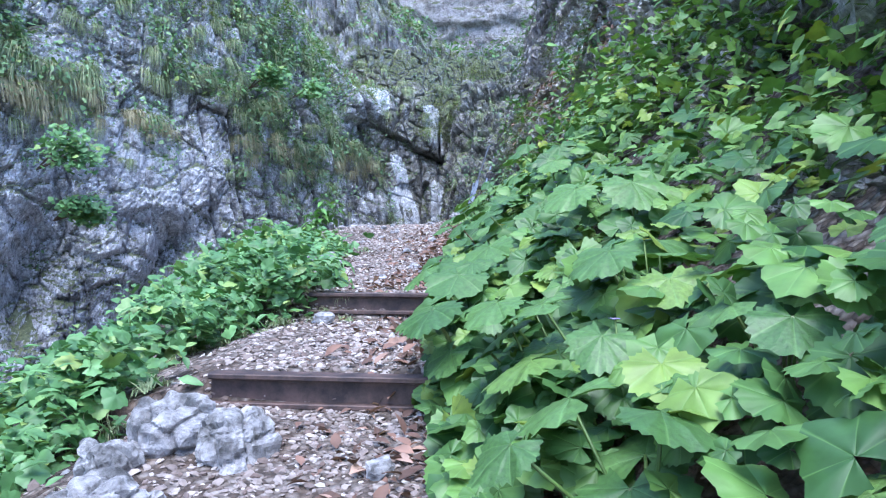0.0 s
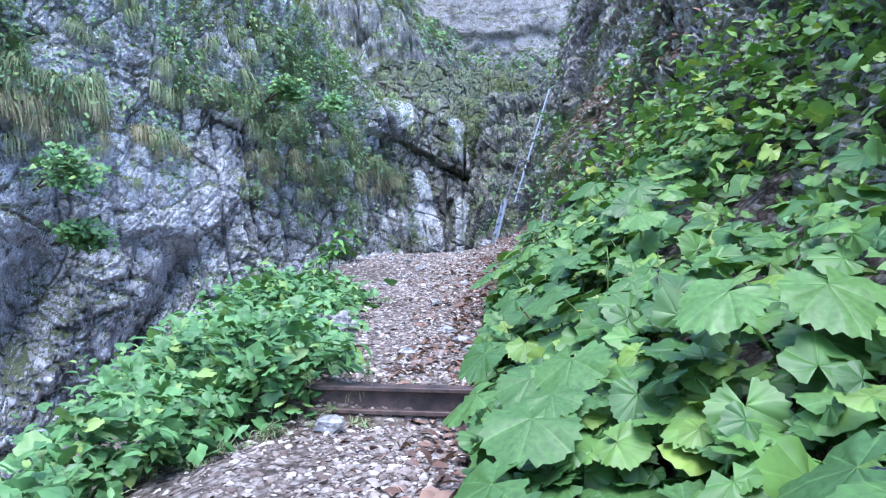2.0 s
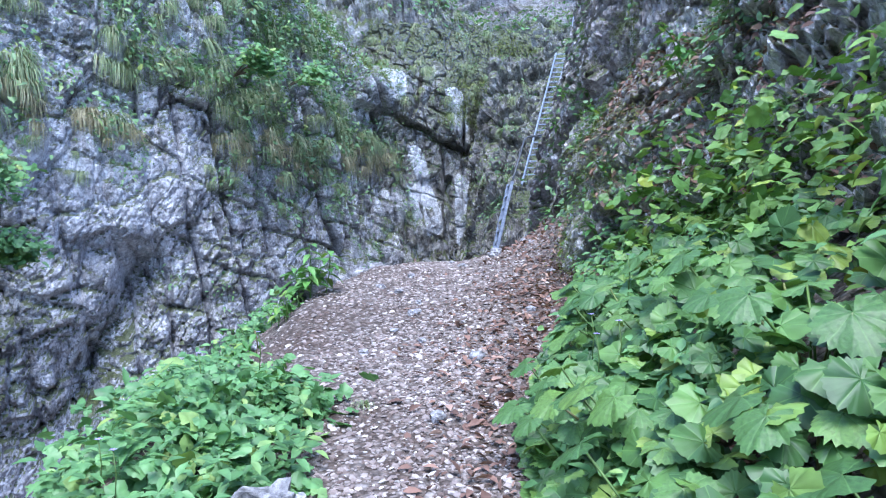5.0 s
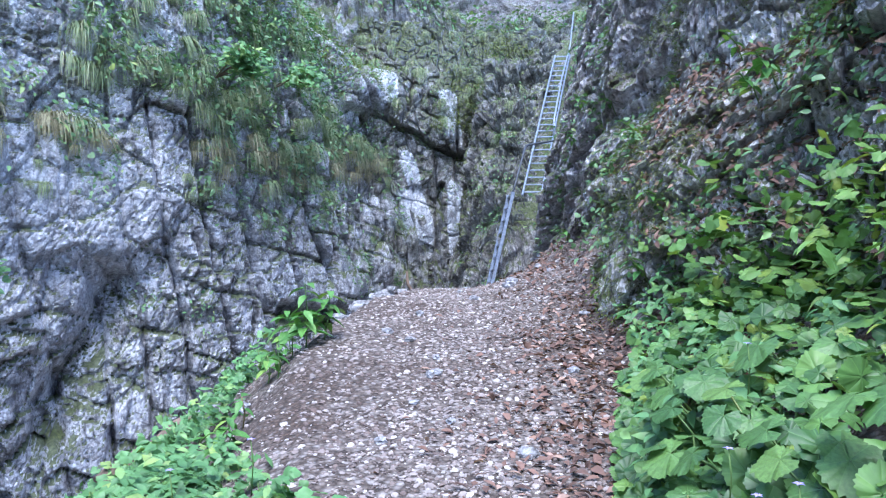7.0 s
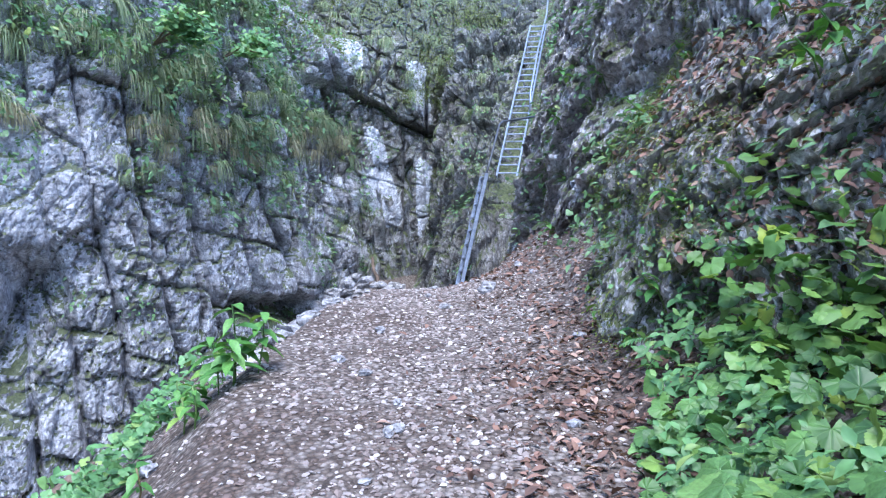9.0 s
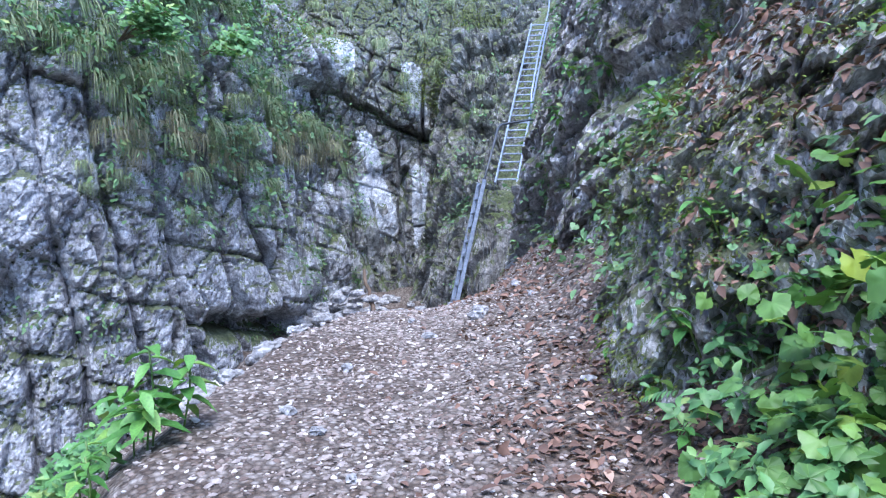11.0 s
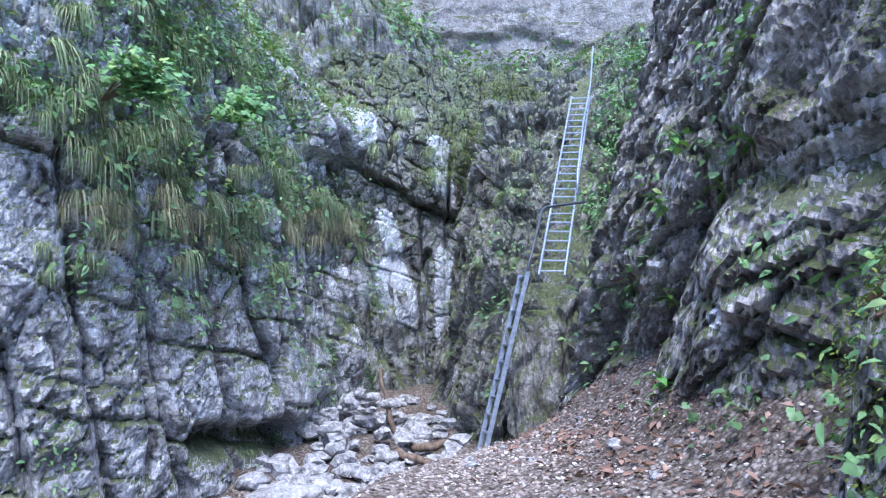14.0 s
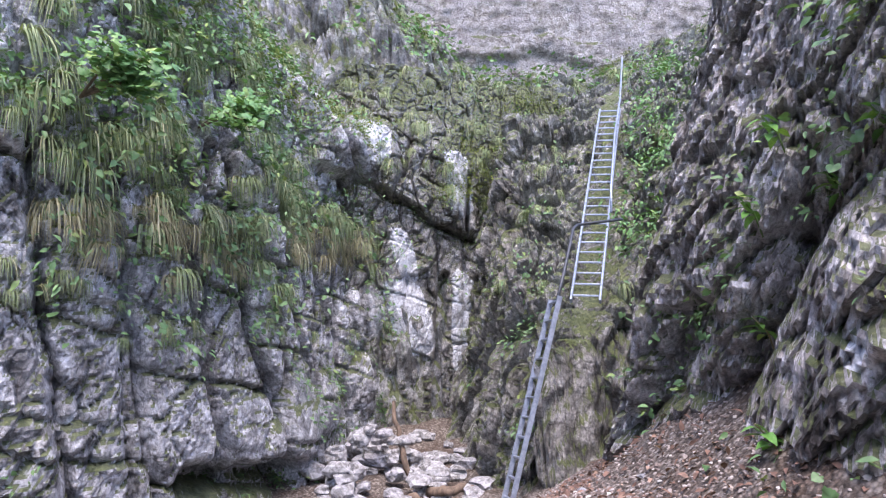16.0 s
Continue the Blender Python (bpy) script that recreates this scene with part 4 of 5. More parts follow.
def stalked_leaves(parent_pos, count, rng, leaf_mesh, size, height, lean, label):
    """A plant of broad leaves, each on its own stalk."""
    root = tagged(new("broad_leaf_plant"), label, "plant", group="broad-leaved plants on the bank")
    root.location = parent_pos
    for k in range(count):
        a = k * 2.4 + rng.uniform(-0.5, 0.5)
        out = rng.uniform(0.05, 0.26)
        h = height * rng.uniform(0.65, 1.1)
        tip = Vector((math.cos(a) * out + lean[0] * h, math.sin(a) * out + lean[1] * h, h))
        bm = bmesh.new()
        tube(bm, [(0, 0, -0.05), tip * 0.5 + Vector((0, 0, 0.04)), tip], 0.005, 5)
        part("stalk", bm, M_STEM, root)
        leaf = new("leaf", leaf_mesh[rng.randrange(len(leaf_mesh))])
        leaf.parent = root
        n = Vector((lean[0] * 1.3 + 0.35 * math.cos(a) + rng.uniform(-0.2, 0.2), lean[1] * 1.3 + 0.35 * math.sin(a) + rng.uniform(-0.3, 0.3), 1.0)).normalized()
        y = Vector((math.cos(a) + lean[0], math.sin(a) + lean[1], -0.3))
        x = y.cross(n).normalized()
        y = n.cross(x)
        s = size * rng.uniform(0.75, 1.2)
        leaf.matrix_local = Matrix(((x.x * s, y.x * s, n.x * s, tip.x), (x.y * s, y.y * s, n.y * s, tip.y), (x.z * s, y.z * s, n.z * s, tip.z), (0, 0, 0, 1)))
    return root


leaf_meshes = [mesh_of("leaf", v, f, M_LEAF, True, u) for v, f, u in BIG]
rng = random.Random(4)
for k in range(58):
    y = 0.9 + 7.2 * (k + rng.random()) / 58
    x = canopy_edge(y) + 0.22 + abs(rng.gauss(0, 0.38))
    if y < 2.1 and k % 2:
        continue
    if y < 1.5:
        x = max(x, 0.62)
    z = float(ground_height(np.array([[x]]), np.array([[y]]))[0, 0])
    stalked_leaves((x, y, z), rng.randint(4, 6), rng, leaf_meshes, 0.25 if y < 4.5 else 0.20, 0.42 if y < 4 else 0.38, (-0.22, -0.15), "bright green plant with broad lobed toothed leaves on long stalks")


def bank_mass():
    r = np.random.RandomState(8)
    n = 4600
    y = r.uniform(0.7, 9.5, n)
    d = np.abs(r.normal(0, 0.62, n))
    x = canopy_edge(y) + d
    z = ground_height(x, y)
    h = interp(d, (0, 0.14), (0.25, 0.42), (0.6, 0.52), (1.6, 0.35)) * interp(y, (0, 1.0), (6, 0.85), (9.5, 0.5))
    p = np.stack([x, y, z + h * np.sqrt(r.uniform(0.05, 1.15, n))], 1)
    thin = r.uniform(0, 1, n) < interp(y, (0, 0.4), (2.2, 0.5), (3.0, 0.8), (5.5, 0.75), (7, 0.7), (8, 0.55), (9.5, 0.2))
    keep = (x < 2.2) & thin & ~((y < 1.6) & (x < 0.55))
    p, y = p[keep], y[keep]
    n = len(p)
    nrm = UNIT(np.tile(np.array((-0.25, -0.42, 1.0)), (n, 1)))
    size = r.uniform(0.09, 0.20, n) * interp(y, (0, 1.1), (4, 1.0), (9, 0.75))
    m = frames(p, nrm, size, r, 0.36, np.tile(np.array((-0.35, -0.3, 0.0)), (n, 1)), 0.8)
    return scatter("leaf_mass", BIG[:2] + MID, m, r.randint(0, 5, n), M_LEAF_S)


tagged(new("leaf_mass", bank_mass()), "dense bank of bright green lobed leaves beside the path", "foliage", kind="stuff")


def herbs(name, n, xr, yr, size, heights, shapes, mat, seed, label, edge=None, clump=0.0, normal=(0.2, -0.25, 1.0), spread=0.4):
    r = np.random.RandomState(seed)
    y = r.uniform(*yr, n)
    x = r.uniform(*xr, n) if edge is None else edge(y, r)
    z = ground_height(x, y)
    if clump:
        p = np.stack([x, y, x * 0], 1)
        keep = fbm(p * 1.6, 3, seed) > clump
        x, y, z = x[keep], y[keep], z[keep]
    n = len(x)
    lush = np.clip(0.55 + 1.7 * fbm(np.stack([x, y, x * 0], 1) * 1.3 + 9, 3, 77), 0.12, 1.4)
    p = np.stack([x, y, z + r.uniform(*heights, n) * lush], 1)
    m = frames(p, UNIT(np.tile(np.array(normal), (n, 1))), r.uniform(*size, n), r, spread)
    return tagged(new(name, scatter(name, shapes, m, r.randint(0, len(shapes), n), mat)), label, "foliage", kind="stuff")


def left_edge(y, r):
    base = interp(y, (0, -1.55), (2.4, -1.5), (3.2, -1.45), (4.2, -1.2), (4.8, -0.9), (6, -0.95), (7.5, -1.25), (9.5, -1.8))
    wave = 0.35 * vnoise(np.stack([y * 1.9, y * 0, y * 0], 1), 91)
    return base + wave - np.abs(r.normal(0, 0.6, len(y))) + r.normal(0, 0.12, len(y))


herbs("herb_leaves", 7600, None, (1.2, 8.6), (0.04, 0.14), (0.02, 0.40), MID + MID + OVAL[:1], M_HERB, 21, "low green herbs with lobed leaves along the path", left_edge, -0.12, (0.2, -0.25, 1.0), 0.55)
herbs("herb_sprigs", 700, None, (2.4, 8.6), (0.12, 0.26), (0.0, 0.22), SPRIG, M_HERB, 22, "leafy green stems standing among low herbs", left_edge, -0.2, (0.15, -0.15, 1.0), 0.22)
herbs("slope_herbs", 3600, None, (7.8, 12.2), (0.04, 0.12), (0.02, 0.34), MID + OVAL[:1], M_HERB, 26, "low green herbs on the slope below the path", lambda y, r: interp(y, (7.8, -1.6), (10, -2.0), (12.2, -2.1)) - np.abs(r.normal(0, 1.1, len(y))) + r.normal(0, 0.12, len(y)), 0.06, (0.2, -0.25, 1.0), 0.5)
herbs("path_grass", 260, None, (1.5, 8.5), (0.16, 0.34), (0.0, 0.03), SHORT, M_GRASS, 23, "thin green grass at the path's edge", lambda y, r: left_edge(y, r) + 0.18, -0.3, (0, 0, 1), 0.15)
herbs("bank_sprigs", 600, None, (3.5, 10.2), (0.11, 0.26), (0.0, 0.2), SPRIG + FERN, M_HERB, 24, "green seedlings and ferns on the litter bank", lambda y, r: canopy_edge(y) + 0.15 + np.abs(r.normal(0, 0.5, len(y))), -0.1, (-0.35, -0.2, 1.0), 0.3)


def herb_plant(pos, height, leaves, size, shapes, mat, label, seed, lean=(0, 0)):
    """A small upright plant: one stem and its leaves."""
    r = random.Random(seed)
    root = tagged(new("herb_plant"), label, "plant", group="small plants of the gorge")
    root.location = pos
    bm = bmesh.new()
    top = Vector((lean[0] * height, lean[1] * height, height))
    tube(bm, [(0, 0, -0.06), top * 0.5 + Vector((0.02, 0, 0)), top], 0.006, 5)
    part("stem", bm, M_STEM, root)
    for k in range(leaves):
        h = (0.3 + 0.7 * (k + 1) / leaves)
        a = k * 2.4 + r.uniform(-0.3, 0.3)
        leaf = new("leaf", shapes[k % len(shapes)])
        leaf.parent = root
        leaf.matrix_local = Matrix.Translation(top * h) @ Euler((r.uniform(-0.55, 0.15), r.uniform(-0.2, 0.2), a)).to_matrix().to_4x4() @ Matrix.Scale(size * r.uniform(0.75, 1.15) * (1.15 - 0.35 * h), 4)
    return root


M_HERB_O = leaf_material("single_herb_leaf", (0.06, 0.17, 0.035), (0.12, 0.28, 0.06), (0.22, 0.34, 0.07), island=False, veins=False)
oval_meshes = [mesh_of("leaf", v, f, M_HERB_O, True, u) for v, f, u in OVAL]


def on_ground(x, y):
    return (x, y, float(ground_height(np.array([[x]]), np.array([[y]]))[0, 0]))


for k, (dx, dy, hh) in enumerate(((0, 0, 0.55), (0.14, 0.05, 0.42), (-0.13, 0.08, 0.40), (0.02, -0.14, 0.34))):
    herb_plant(on_ground(-1.72 + dx, 10.7 + dy), hh, 13, 0.23, oval_meshes, M_HERB_O, "bright green leafy plant on the gravel edge", 3 + k, (dx, dy))
for k in range(16):
    y = 8.6 + 0.22 * k + rng.uniform(-0.1, 0.1)
    herb_plant(on_ground(-1.75 - 0.5 * rng.random() if k % 3 else 0.75 + 0.3 * rng.random(), y), rng.uniform(0.12, 0.28), rng.randint(5, 8), rng.uniform(0.12, 0.2), oval_meshes, M_HERB_O, "small green seedling with pointed leaves", 30 + k)


# ---------------------------------------------------------------- plants on the cliffs
def pick(g, n, r, count, lo, hi, power=None, mask=None):
    """Random grid points inside the box lo..hi, weighted; returns places and normals."""
    p, nn = g.reshape(-1, 3), n.reshape(-1, 3)
    w = np.all((p > np.array(lo)) & (p < np.array(hi)), axis=1).astype(float)
    if mask is not None:
        w *= mask(p, nn)
    w /= w.sum()
    i = r.choice(len(p), count, p=w)
    return p[i], nn[i]


def outward(nrm):
    o = nrm * np.array((1, 1, 0))
    return UNIT(o)


def hang_tufts(name, g, n, count, lo, hi, size, seed, shapes, mat, mask, label):
    r = np.random.RandomState(seed)
    p, nn = pick(g, n, r, count, lo, hi, mask=mask)
    m = frames(p + nn * 0.02, np.tile(UP, (count, 1)), r.uniform(*size, count), r, 0.12, outward(nn) * 2)
    return tagged(new(name, scatter(name, shapes, m, r.randint(0, len(shapes), count), mat)), label, "grass", kind="stuff")


def ledge_mask(seed, scale=0.8, cut=0.0, up=0.0):
    def f(p, n):
        return ((fbm(p * scale, 3, seed) > cut) & (n[:, 2] > up)).astype(float) * (0.3 + np.clip(n[:, 2], 0, 1))
    return f


def band(points, half):
    """Weight near the line of a sloping ledge in (y, z)."""
    def f(p, n):
        z = interp(p[:, 1], *points)
        return np.exp(-((p[:, 2] - z) / half) ** 2) * (n[:, 2] > -0.3) * (0.25 + np.clip(n[:, 2], 0, 1)) * (fbm(p * 0.7, 2, 3) > -0.12)
    return f


LEDGE_A = ((12, 5.2), (16, 5.0), (18, 4.9), (20, 4.75), (22, 4.7), (24, 4.9), (26, 5.0))
LEDGE_B = ((14, 3.6), (17, 3.5), (19, 3.0), (21, 2.6), (23, 2.4))
LEDGE_C = ((15, 7.0), (18, 7.0), (21, 6.9), (24, 7.4), (28, 8.2))
hang_tufts("ledge_grass", left_g, left_n, 240, (-9, 11, 2), (1, 28, 9), (0.45, 0.95), 41, TUFT, M_GRASS, band(LEDGE_A, 0.75), "long green grass hanging from the cliff ledge")
hang_tufts("ledge_grass", left_g, left_n, 150, (-9, 11, 2), (1, 28, 9), (0.4, 0.8), 42, TUFT, M_STRAW, band(tuple((a, b - 0.75) for a, b in LEDGE_A), 0.3), "straw-coloured dry grass hanging below the ledge")
hang_tufts("ledge_grass", left_g, left_n, 210, (-9, 11, 4), (2, 31, 12), (0.4, 0.8), 43, TUFT, M_GRASS, band(LEDGE_C, 0.9), "long green grass tufts on upper ledges")
hang_tufts("ledge_grass", left_g, left_n, 40, (-9, 12, 0), (1, 28, 4), (0.25, 0.5), 44, TUFT, M_GRASS, band(LEDGE_B, 0.5), "short green grass tufts on the lower wall")
hang_tufts("slope_grass", up_g, up_n, 260, (-9, 28, 5), (7, 50, 18), (0.5, 1.1), 45, TUFT + SHORT, M_GRASS, ledge_mask(46, 0.4, -0.05), "green grass tufts on the upper slope")
hang_tufts("buttress_grass", but_g, but_n, 60, (-0.5, 20, 2.5), (6, 33, 10), (0.3, 0.7), 47, TUFT, M_GRASS, lambda p, n: (np.abs(p[:, 0] - 1.4 - (p[:, 1] - 21.5) * 0.29) > 0.55) * (n[:, 2] > 0.2), "grass tufts beside the ladder")


cleft_n = grid_normals(cleft_g)
cleft_n = cleft_n * np.where(cleft_n[..., 1:2] > 0, -1, 1)
hang_tufts("cleft_grass", cleft_g, cleft_n, 75, (-4, 20, 5.6), (2.2, 34, 9), (0.35, 0.8), 48, TUFT, M_GRASS, ledge_mask(49, 0.7, -0.05, -0.2), "green grass tufts hanging over the cleft")


def cliff_leaves(name, g, n, clusters, per, lo, hi, spread, size, seed, shapes, mat, mask, label, proud=0.12):
    """Leafy patches that grow out of a rock face in clumps."""
    r = np.random.RandomState(seed)
    c, cn = pick(g, n, r, clusters, lo, hi, mask=mask)
    k = np.repeat(np.arange(clusters), per)
    off = r.normal(0, 1, (len(k), 3)) * np.array(spread)
    nn = cn[k]
    off = off - nn * (off * nn).sum(1)[:, None] * 0.75
    p = c[k] + off + nn * np.abs(r.normal(0, proud, len(k)))[:, None] + nn * 0.02
    dirn = UNIT(nn * 0.6 + UP * 0.8)
    m = frames(p, dirn, r.uniform(*size, len(k)), r, 0.45, nn - 0.6 * UP)
    return tagged(new(name, scatter(name, shapes, m, r.randint(0, len(shapes), len(k)), mat)), label, "foliage", kind="stuff")


cliff_leaves("cliff_shrubs", left_g, left_n, 95, 60, (-9, 11, 2), (1, 29, 9), (0.35, 0.35, 0.28), (0.07, 0.15), 51, OVAL + MID[:1], M_IVY, band(LEDGE_A, 1.0), "small-leaved green shrubs clinging to the ledge", 0.16)
cliff_leaves("cliff_shrubs", left_g, left_n, 120, 60, (-9, 11, 4), (2, 31, 12), (0.4, 0.4, 0.3), (0.07, 0.15), 52, OVAL, M_IVY, band(LEDGE_C, 1.2), "green shrubs on the upper cliff", 0.16)
cliff_leaves("cliff_shrubs", left_g, left_n, 80, 26, (-9, 11, 0), (1, 28, 5), (0.16, 0.16, 0.16), (0.05, 0.11), 53, OVAL, M_IVY, ledge_mask(54, 0.6, 0.05), "small green plants in the cracks of the wall", 0.06)
cliff_leaves("slope_shrubs", up_g, up_n, 150, 50, (-10, 28, 5), (9, 52, 20), (0.6, 0.6, 0.3), (0.10, 0.22), 55, OVAL + MID[:1], M_HERB, ledge_mask(56, 0.35, -0.1), "low green shrubs on the mossy slope", 0.25)
cliff_leaves("wall_plants", right_g, right_n, 90, 26, (0.3, 8, 1.5), (3, 19, 7), (0.18, 0.18, 0.16), (0.04, 0.10), 57, OVAL + MID[:1], M_IVY, ledge_mask(58, 0.7, 0.0, -0.2), "small green plants and ivy on the damp wall", 0.07)
cliff_leaves("wall_plants", right_g, right_n, 140, 42, (0.3, 1, 1.5), (3, 8.2, 3.0), (0.25, 0.3, 0.22), (0.045, 0.12), 59, OVAL + MID, M_BANK, ledge_mask(60, 0.6, -0.15, -0.3), "green leafy plants climbing the bank's rock", 0.12)
cliff_leaves("wall_plants", right_g, right_n, 70, 18, (0.3, 6.6, 1.4), (3, 9.6, 2.75), (0.22, 0.25, 0.2), (0.06, 0.16), 80, MID + BIG[1:2], M_BANK, ledge_mask(81, 0.8, -0.1, -0.3), "bright green lobed leaves growing on the litter bank", 0.14)
cliff_leaves("wall_plants", right_g, right_n, 70, 12, (0.3, 8.6, 1.6), (3, 12.5, 4.4), (0.12, 0.14, 0.12), (0.025, 0.065), 69, OVAL + MID, M_HERB, ledge_mask(60, 0.9, -0.1, -0.3), "small green herbs rooted in the mossy outcrop", 0.05)
cliff_leaves("buttress_plants", but_g, but_n, 50, 34, (-0.5, 20, 0.6), (6, 32, 9), (0.22, 0.22, 0.2), (0.05, 0.12), 61, OVAL, M_IVY, lambda p, n: (np.abs(p[:, 0] - 1.4 - (p[:, 1] - 21.5) * 0.29) > 0.6) * (fbm(p * 0.6, 2, 6) > -0.1), "small green plants beside the ladder", 0.08)
cliff_leaves("ladder_bush", but_g, but_n, 45, 60, (1.5, 22.5, 3.5), (6, 29, 9), (0.3, 0.3, 0.35), (0.06, 0.14), 62, OVAL, M_HERB, lambda p, n: (p[:, 0] > 1.4 + (p[:, 1] - 21.5) * 0.29 + 0.55) * (p[:, 0] < 1.4 + (p[:, 1] - 21.5) * 0.29 + 1.5) * 1.0, "bright green bushes growing beside the upper ladder", 0.2)
cliff_leaves("moss_cushions", up_g, up_n, 260, 60, (-8, 27, 5), (6, 45, 16), (0.28, 0.28, 0.15), (0.04, 0.09), 63, OVAL, M_MOSS, lambda p, n: (n[:, 2] > 0.25) * (fbm(p * 0.6, 2, 16) > -0.05), "yellow-green moss cushions on the upper rocks", 0.05)
cliff_leaves("moss_cushions", left_g, left_n, 260, 60, (-8, 17, 5.6), (2, 31, 12), (0.25, 0.25, 0.14), (0.04, 0.09), 66, OVAL, M_MOSS, lambda p, n: (n[:, 2] > 0.05) * (p[:, 2] > interp(p[:, 1], (17, 7.0), (24, 6.6), (28, 5.8), (31, 5.4))), "yellow-green moss on the crest of the wall", 0.05)
cliff_leaves("moss_cushions", cleft_g, cleft_n, 170, 60, (-4, 20, 5.4), (2.2, 34, 9), (0.25, 0.2, 0.16), (0.03, 0.07), 68, OVAL, M_MOSS, ledge_mask(70, 0.8, -0.05, 0.0), "yellow-green moss on the rocks above the cleft", 0.05)
cliff_leaves("cleft_plants", cleft_g, cleft_n, 40, 30, (-4, 20, 1.0), (2.2, 34, 9), (0.2, 0.2, 0.2), (0.05, 0.1), 74, OVAL, M_IVY, ledge_mask(79, 0.7, 0.02, -0.2), "small green plants in the joints of the cleft", 0.08)
cliff_leaves("crest_shrubs", left_g, left_n, 70, 50, (-8, 17, 5.6), (2, 31, 12), (0.35, 0.35, 0.2), (0.06, 0.13), 67, OVAL, M_HERB, lambda p, n: (n[:, 2] > 0.05) * (p[:, 2] > interp(p[:, 1], (17, 7.0), (24, 6.4), (28, 5.8), (31, 5.4))), "low green shrubs along the crest of the wall", 0.15)
cliff_leaves("moss_cushions", right_g, right_n, 260, 70, (0.3, 8.5, 1.5), (3, 14, 5), (0.13, 0.13, 0.11), (0.012, 0.03), 64, OVAL, M_MOSS, ledge_mask(65, 1.0, 0.0, -0.1), "dark green moss cushions on the damp rock", 0.03)
for k in range(14):
    r = np.random.RandomState(200 + k)
    p, nn = pick(right_g, right_n, r, 1, (0.3, 9, 2.0), (3, 15.5, 4.2), mask=lambda p, n: (n[:, 0] < -0.2) * 1.0)
    herb_plant(tuple(p[0] - nn[0] * 0.01), 0.2, 8, 0.16, oval_meshes, M_HERB_O, "pale green leafy seedling rooted in the mossy rock", 60 + k, (-0.9, -0.2))


# ---------------------------------------------------------------- stones, gravel and litter
M_CHIP = leaf_material("gravel_chip", (0.12, 0.085, 0.075), (0.37, 0.325, 0.31), (0.54, 0.515, 0.50), veins=False, rough=0.9, through_light=0.0)


def gravel(name, n, seed, ylim, size, label, spread=0.75):
    r = np.random.RandomState(seed)
    y = r.uniform(*ylim, n)
    mid = interp(y, (0, -0.4), (4, -0.3), (8, -0.4), (12, -0.3), (16, 0.0), (21, -0.3))
    half = interp(y, (0, 0.9), (4, 0.6), (8, 0.85), (11, 1.2), (15, 1.2), (21, 1.2))
    x = mid + half * r.normal(0, spread, n)
    z = ground_height(x, y)
    sz = r.uniform(size[0] ** -1.2, size[1] ** -1.2, n) ** (-1 / 1.2)
    m = frames(np.stack([x, y, z + sz * 0.05], 1), np.tile(UP, (n, 1)), sz, r, 0.3)
    me = scatter(name, CHIP, m, r.randint(0, 6, n), M_CHIP)
    me.polygons.foreach_set("use_smooth", np.zeros(len(me.polygons), bool))
    return tagged(new(name, me), label, "gravel", kind="stuff")


gravel("gravel", 20000, 71, (0.8, 9.0), (0.015, 0.058), "loose pale limestone chips on the path")
gravel("gravel", 20000, 72, (9.0, 21.0), (0.018, 0.06), "loose pale limestone chips on the debris cone")


def shelf_litter():
    r = np.random.RandomState(76)
    p, nn = pick(right_g, right_n, r, 3600, (0.3, 6.5, 1.5), (3, 12.4, 4.0), mask=lambda p, n: np.clip(n[:, 2] - 0.15, 0, 1) * (p[:, 2] > interp(p[:, 1], (6.5, 1.7), (9.6, 1.7), (10.6, 2.9), (12.4, 3.0))))
    m = frames(p + UP * 0.015, UNIT(nn + UP), r.uniform(0.03, 0.09, len(p)), r, 0.45)
    return scatter("leaf_litter", OVAL, m, r.randint(0, 3, len(p)), M_DEAD)


tagged(new("leaf_litter", shelf_litter()), "brown fallen leaves lodged on the rock shelf", "leaf litter", kind="stuff")


def litter():
    r = np.random.RandomState(75)
    n = 11000
    y = r.uniform(1.0, 19.0, n)
    keep = r.uniform(0, 1, n) < interp(y, (1, 0.8), (5, 1.0), (10.5, 1.0), (12, 0.35), (19, 0.25))
    y = y[keep]
    n = len(y)
    x = interp(y, (0, 0.35), (5, 0.2), (8, 0.45), (11, 0.9), (16, 0.8), (19, 0.7)) + r.normal(0, 0.32, n) * interp(y, (0, 0.7), (10, 1.4), (19, 1.3))
    z = ground_height(x, y)
    m = frames(np.stack([x, y, z + 0.015], 1), np.tile(UP, (n, 1)), r.uniform(0.035, 0.10, n), r, 0.45)
    return scatter("leaf_litter", OVAL, m, r.randint(0, 3, n), M_DEAD)


tagged(new("leaf_litter", litter()), "brown and russet fallen leaves on the gravel", "leaf litter", kind="stuff")


def stone(name, pos, size, seed, label, mat=None, turn=0.0, group="", sink=0.3, detail=3):
    me = rock_mesh(name, seed, size, mat or M_STONE, detail, 1.1 if detail > 4 else 1.4)
    ob = tagged(new(name, me), label, "stone", group=group)
    ob.matrix_world = pose(pos[0], pos[1], pos[2] + size[2] * (0.5 - sink), random.Random(seed).uniform(-8, 8), random.Random(seed + 1).uniform(-8, 8), turn)
    return ob


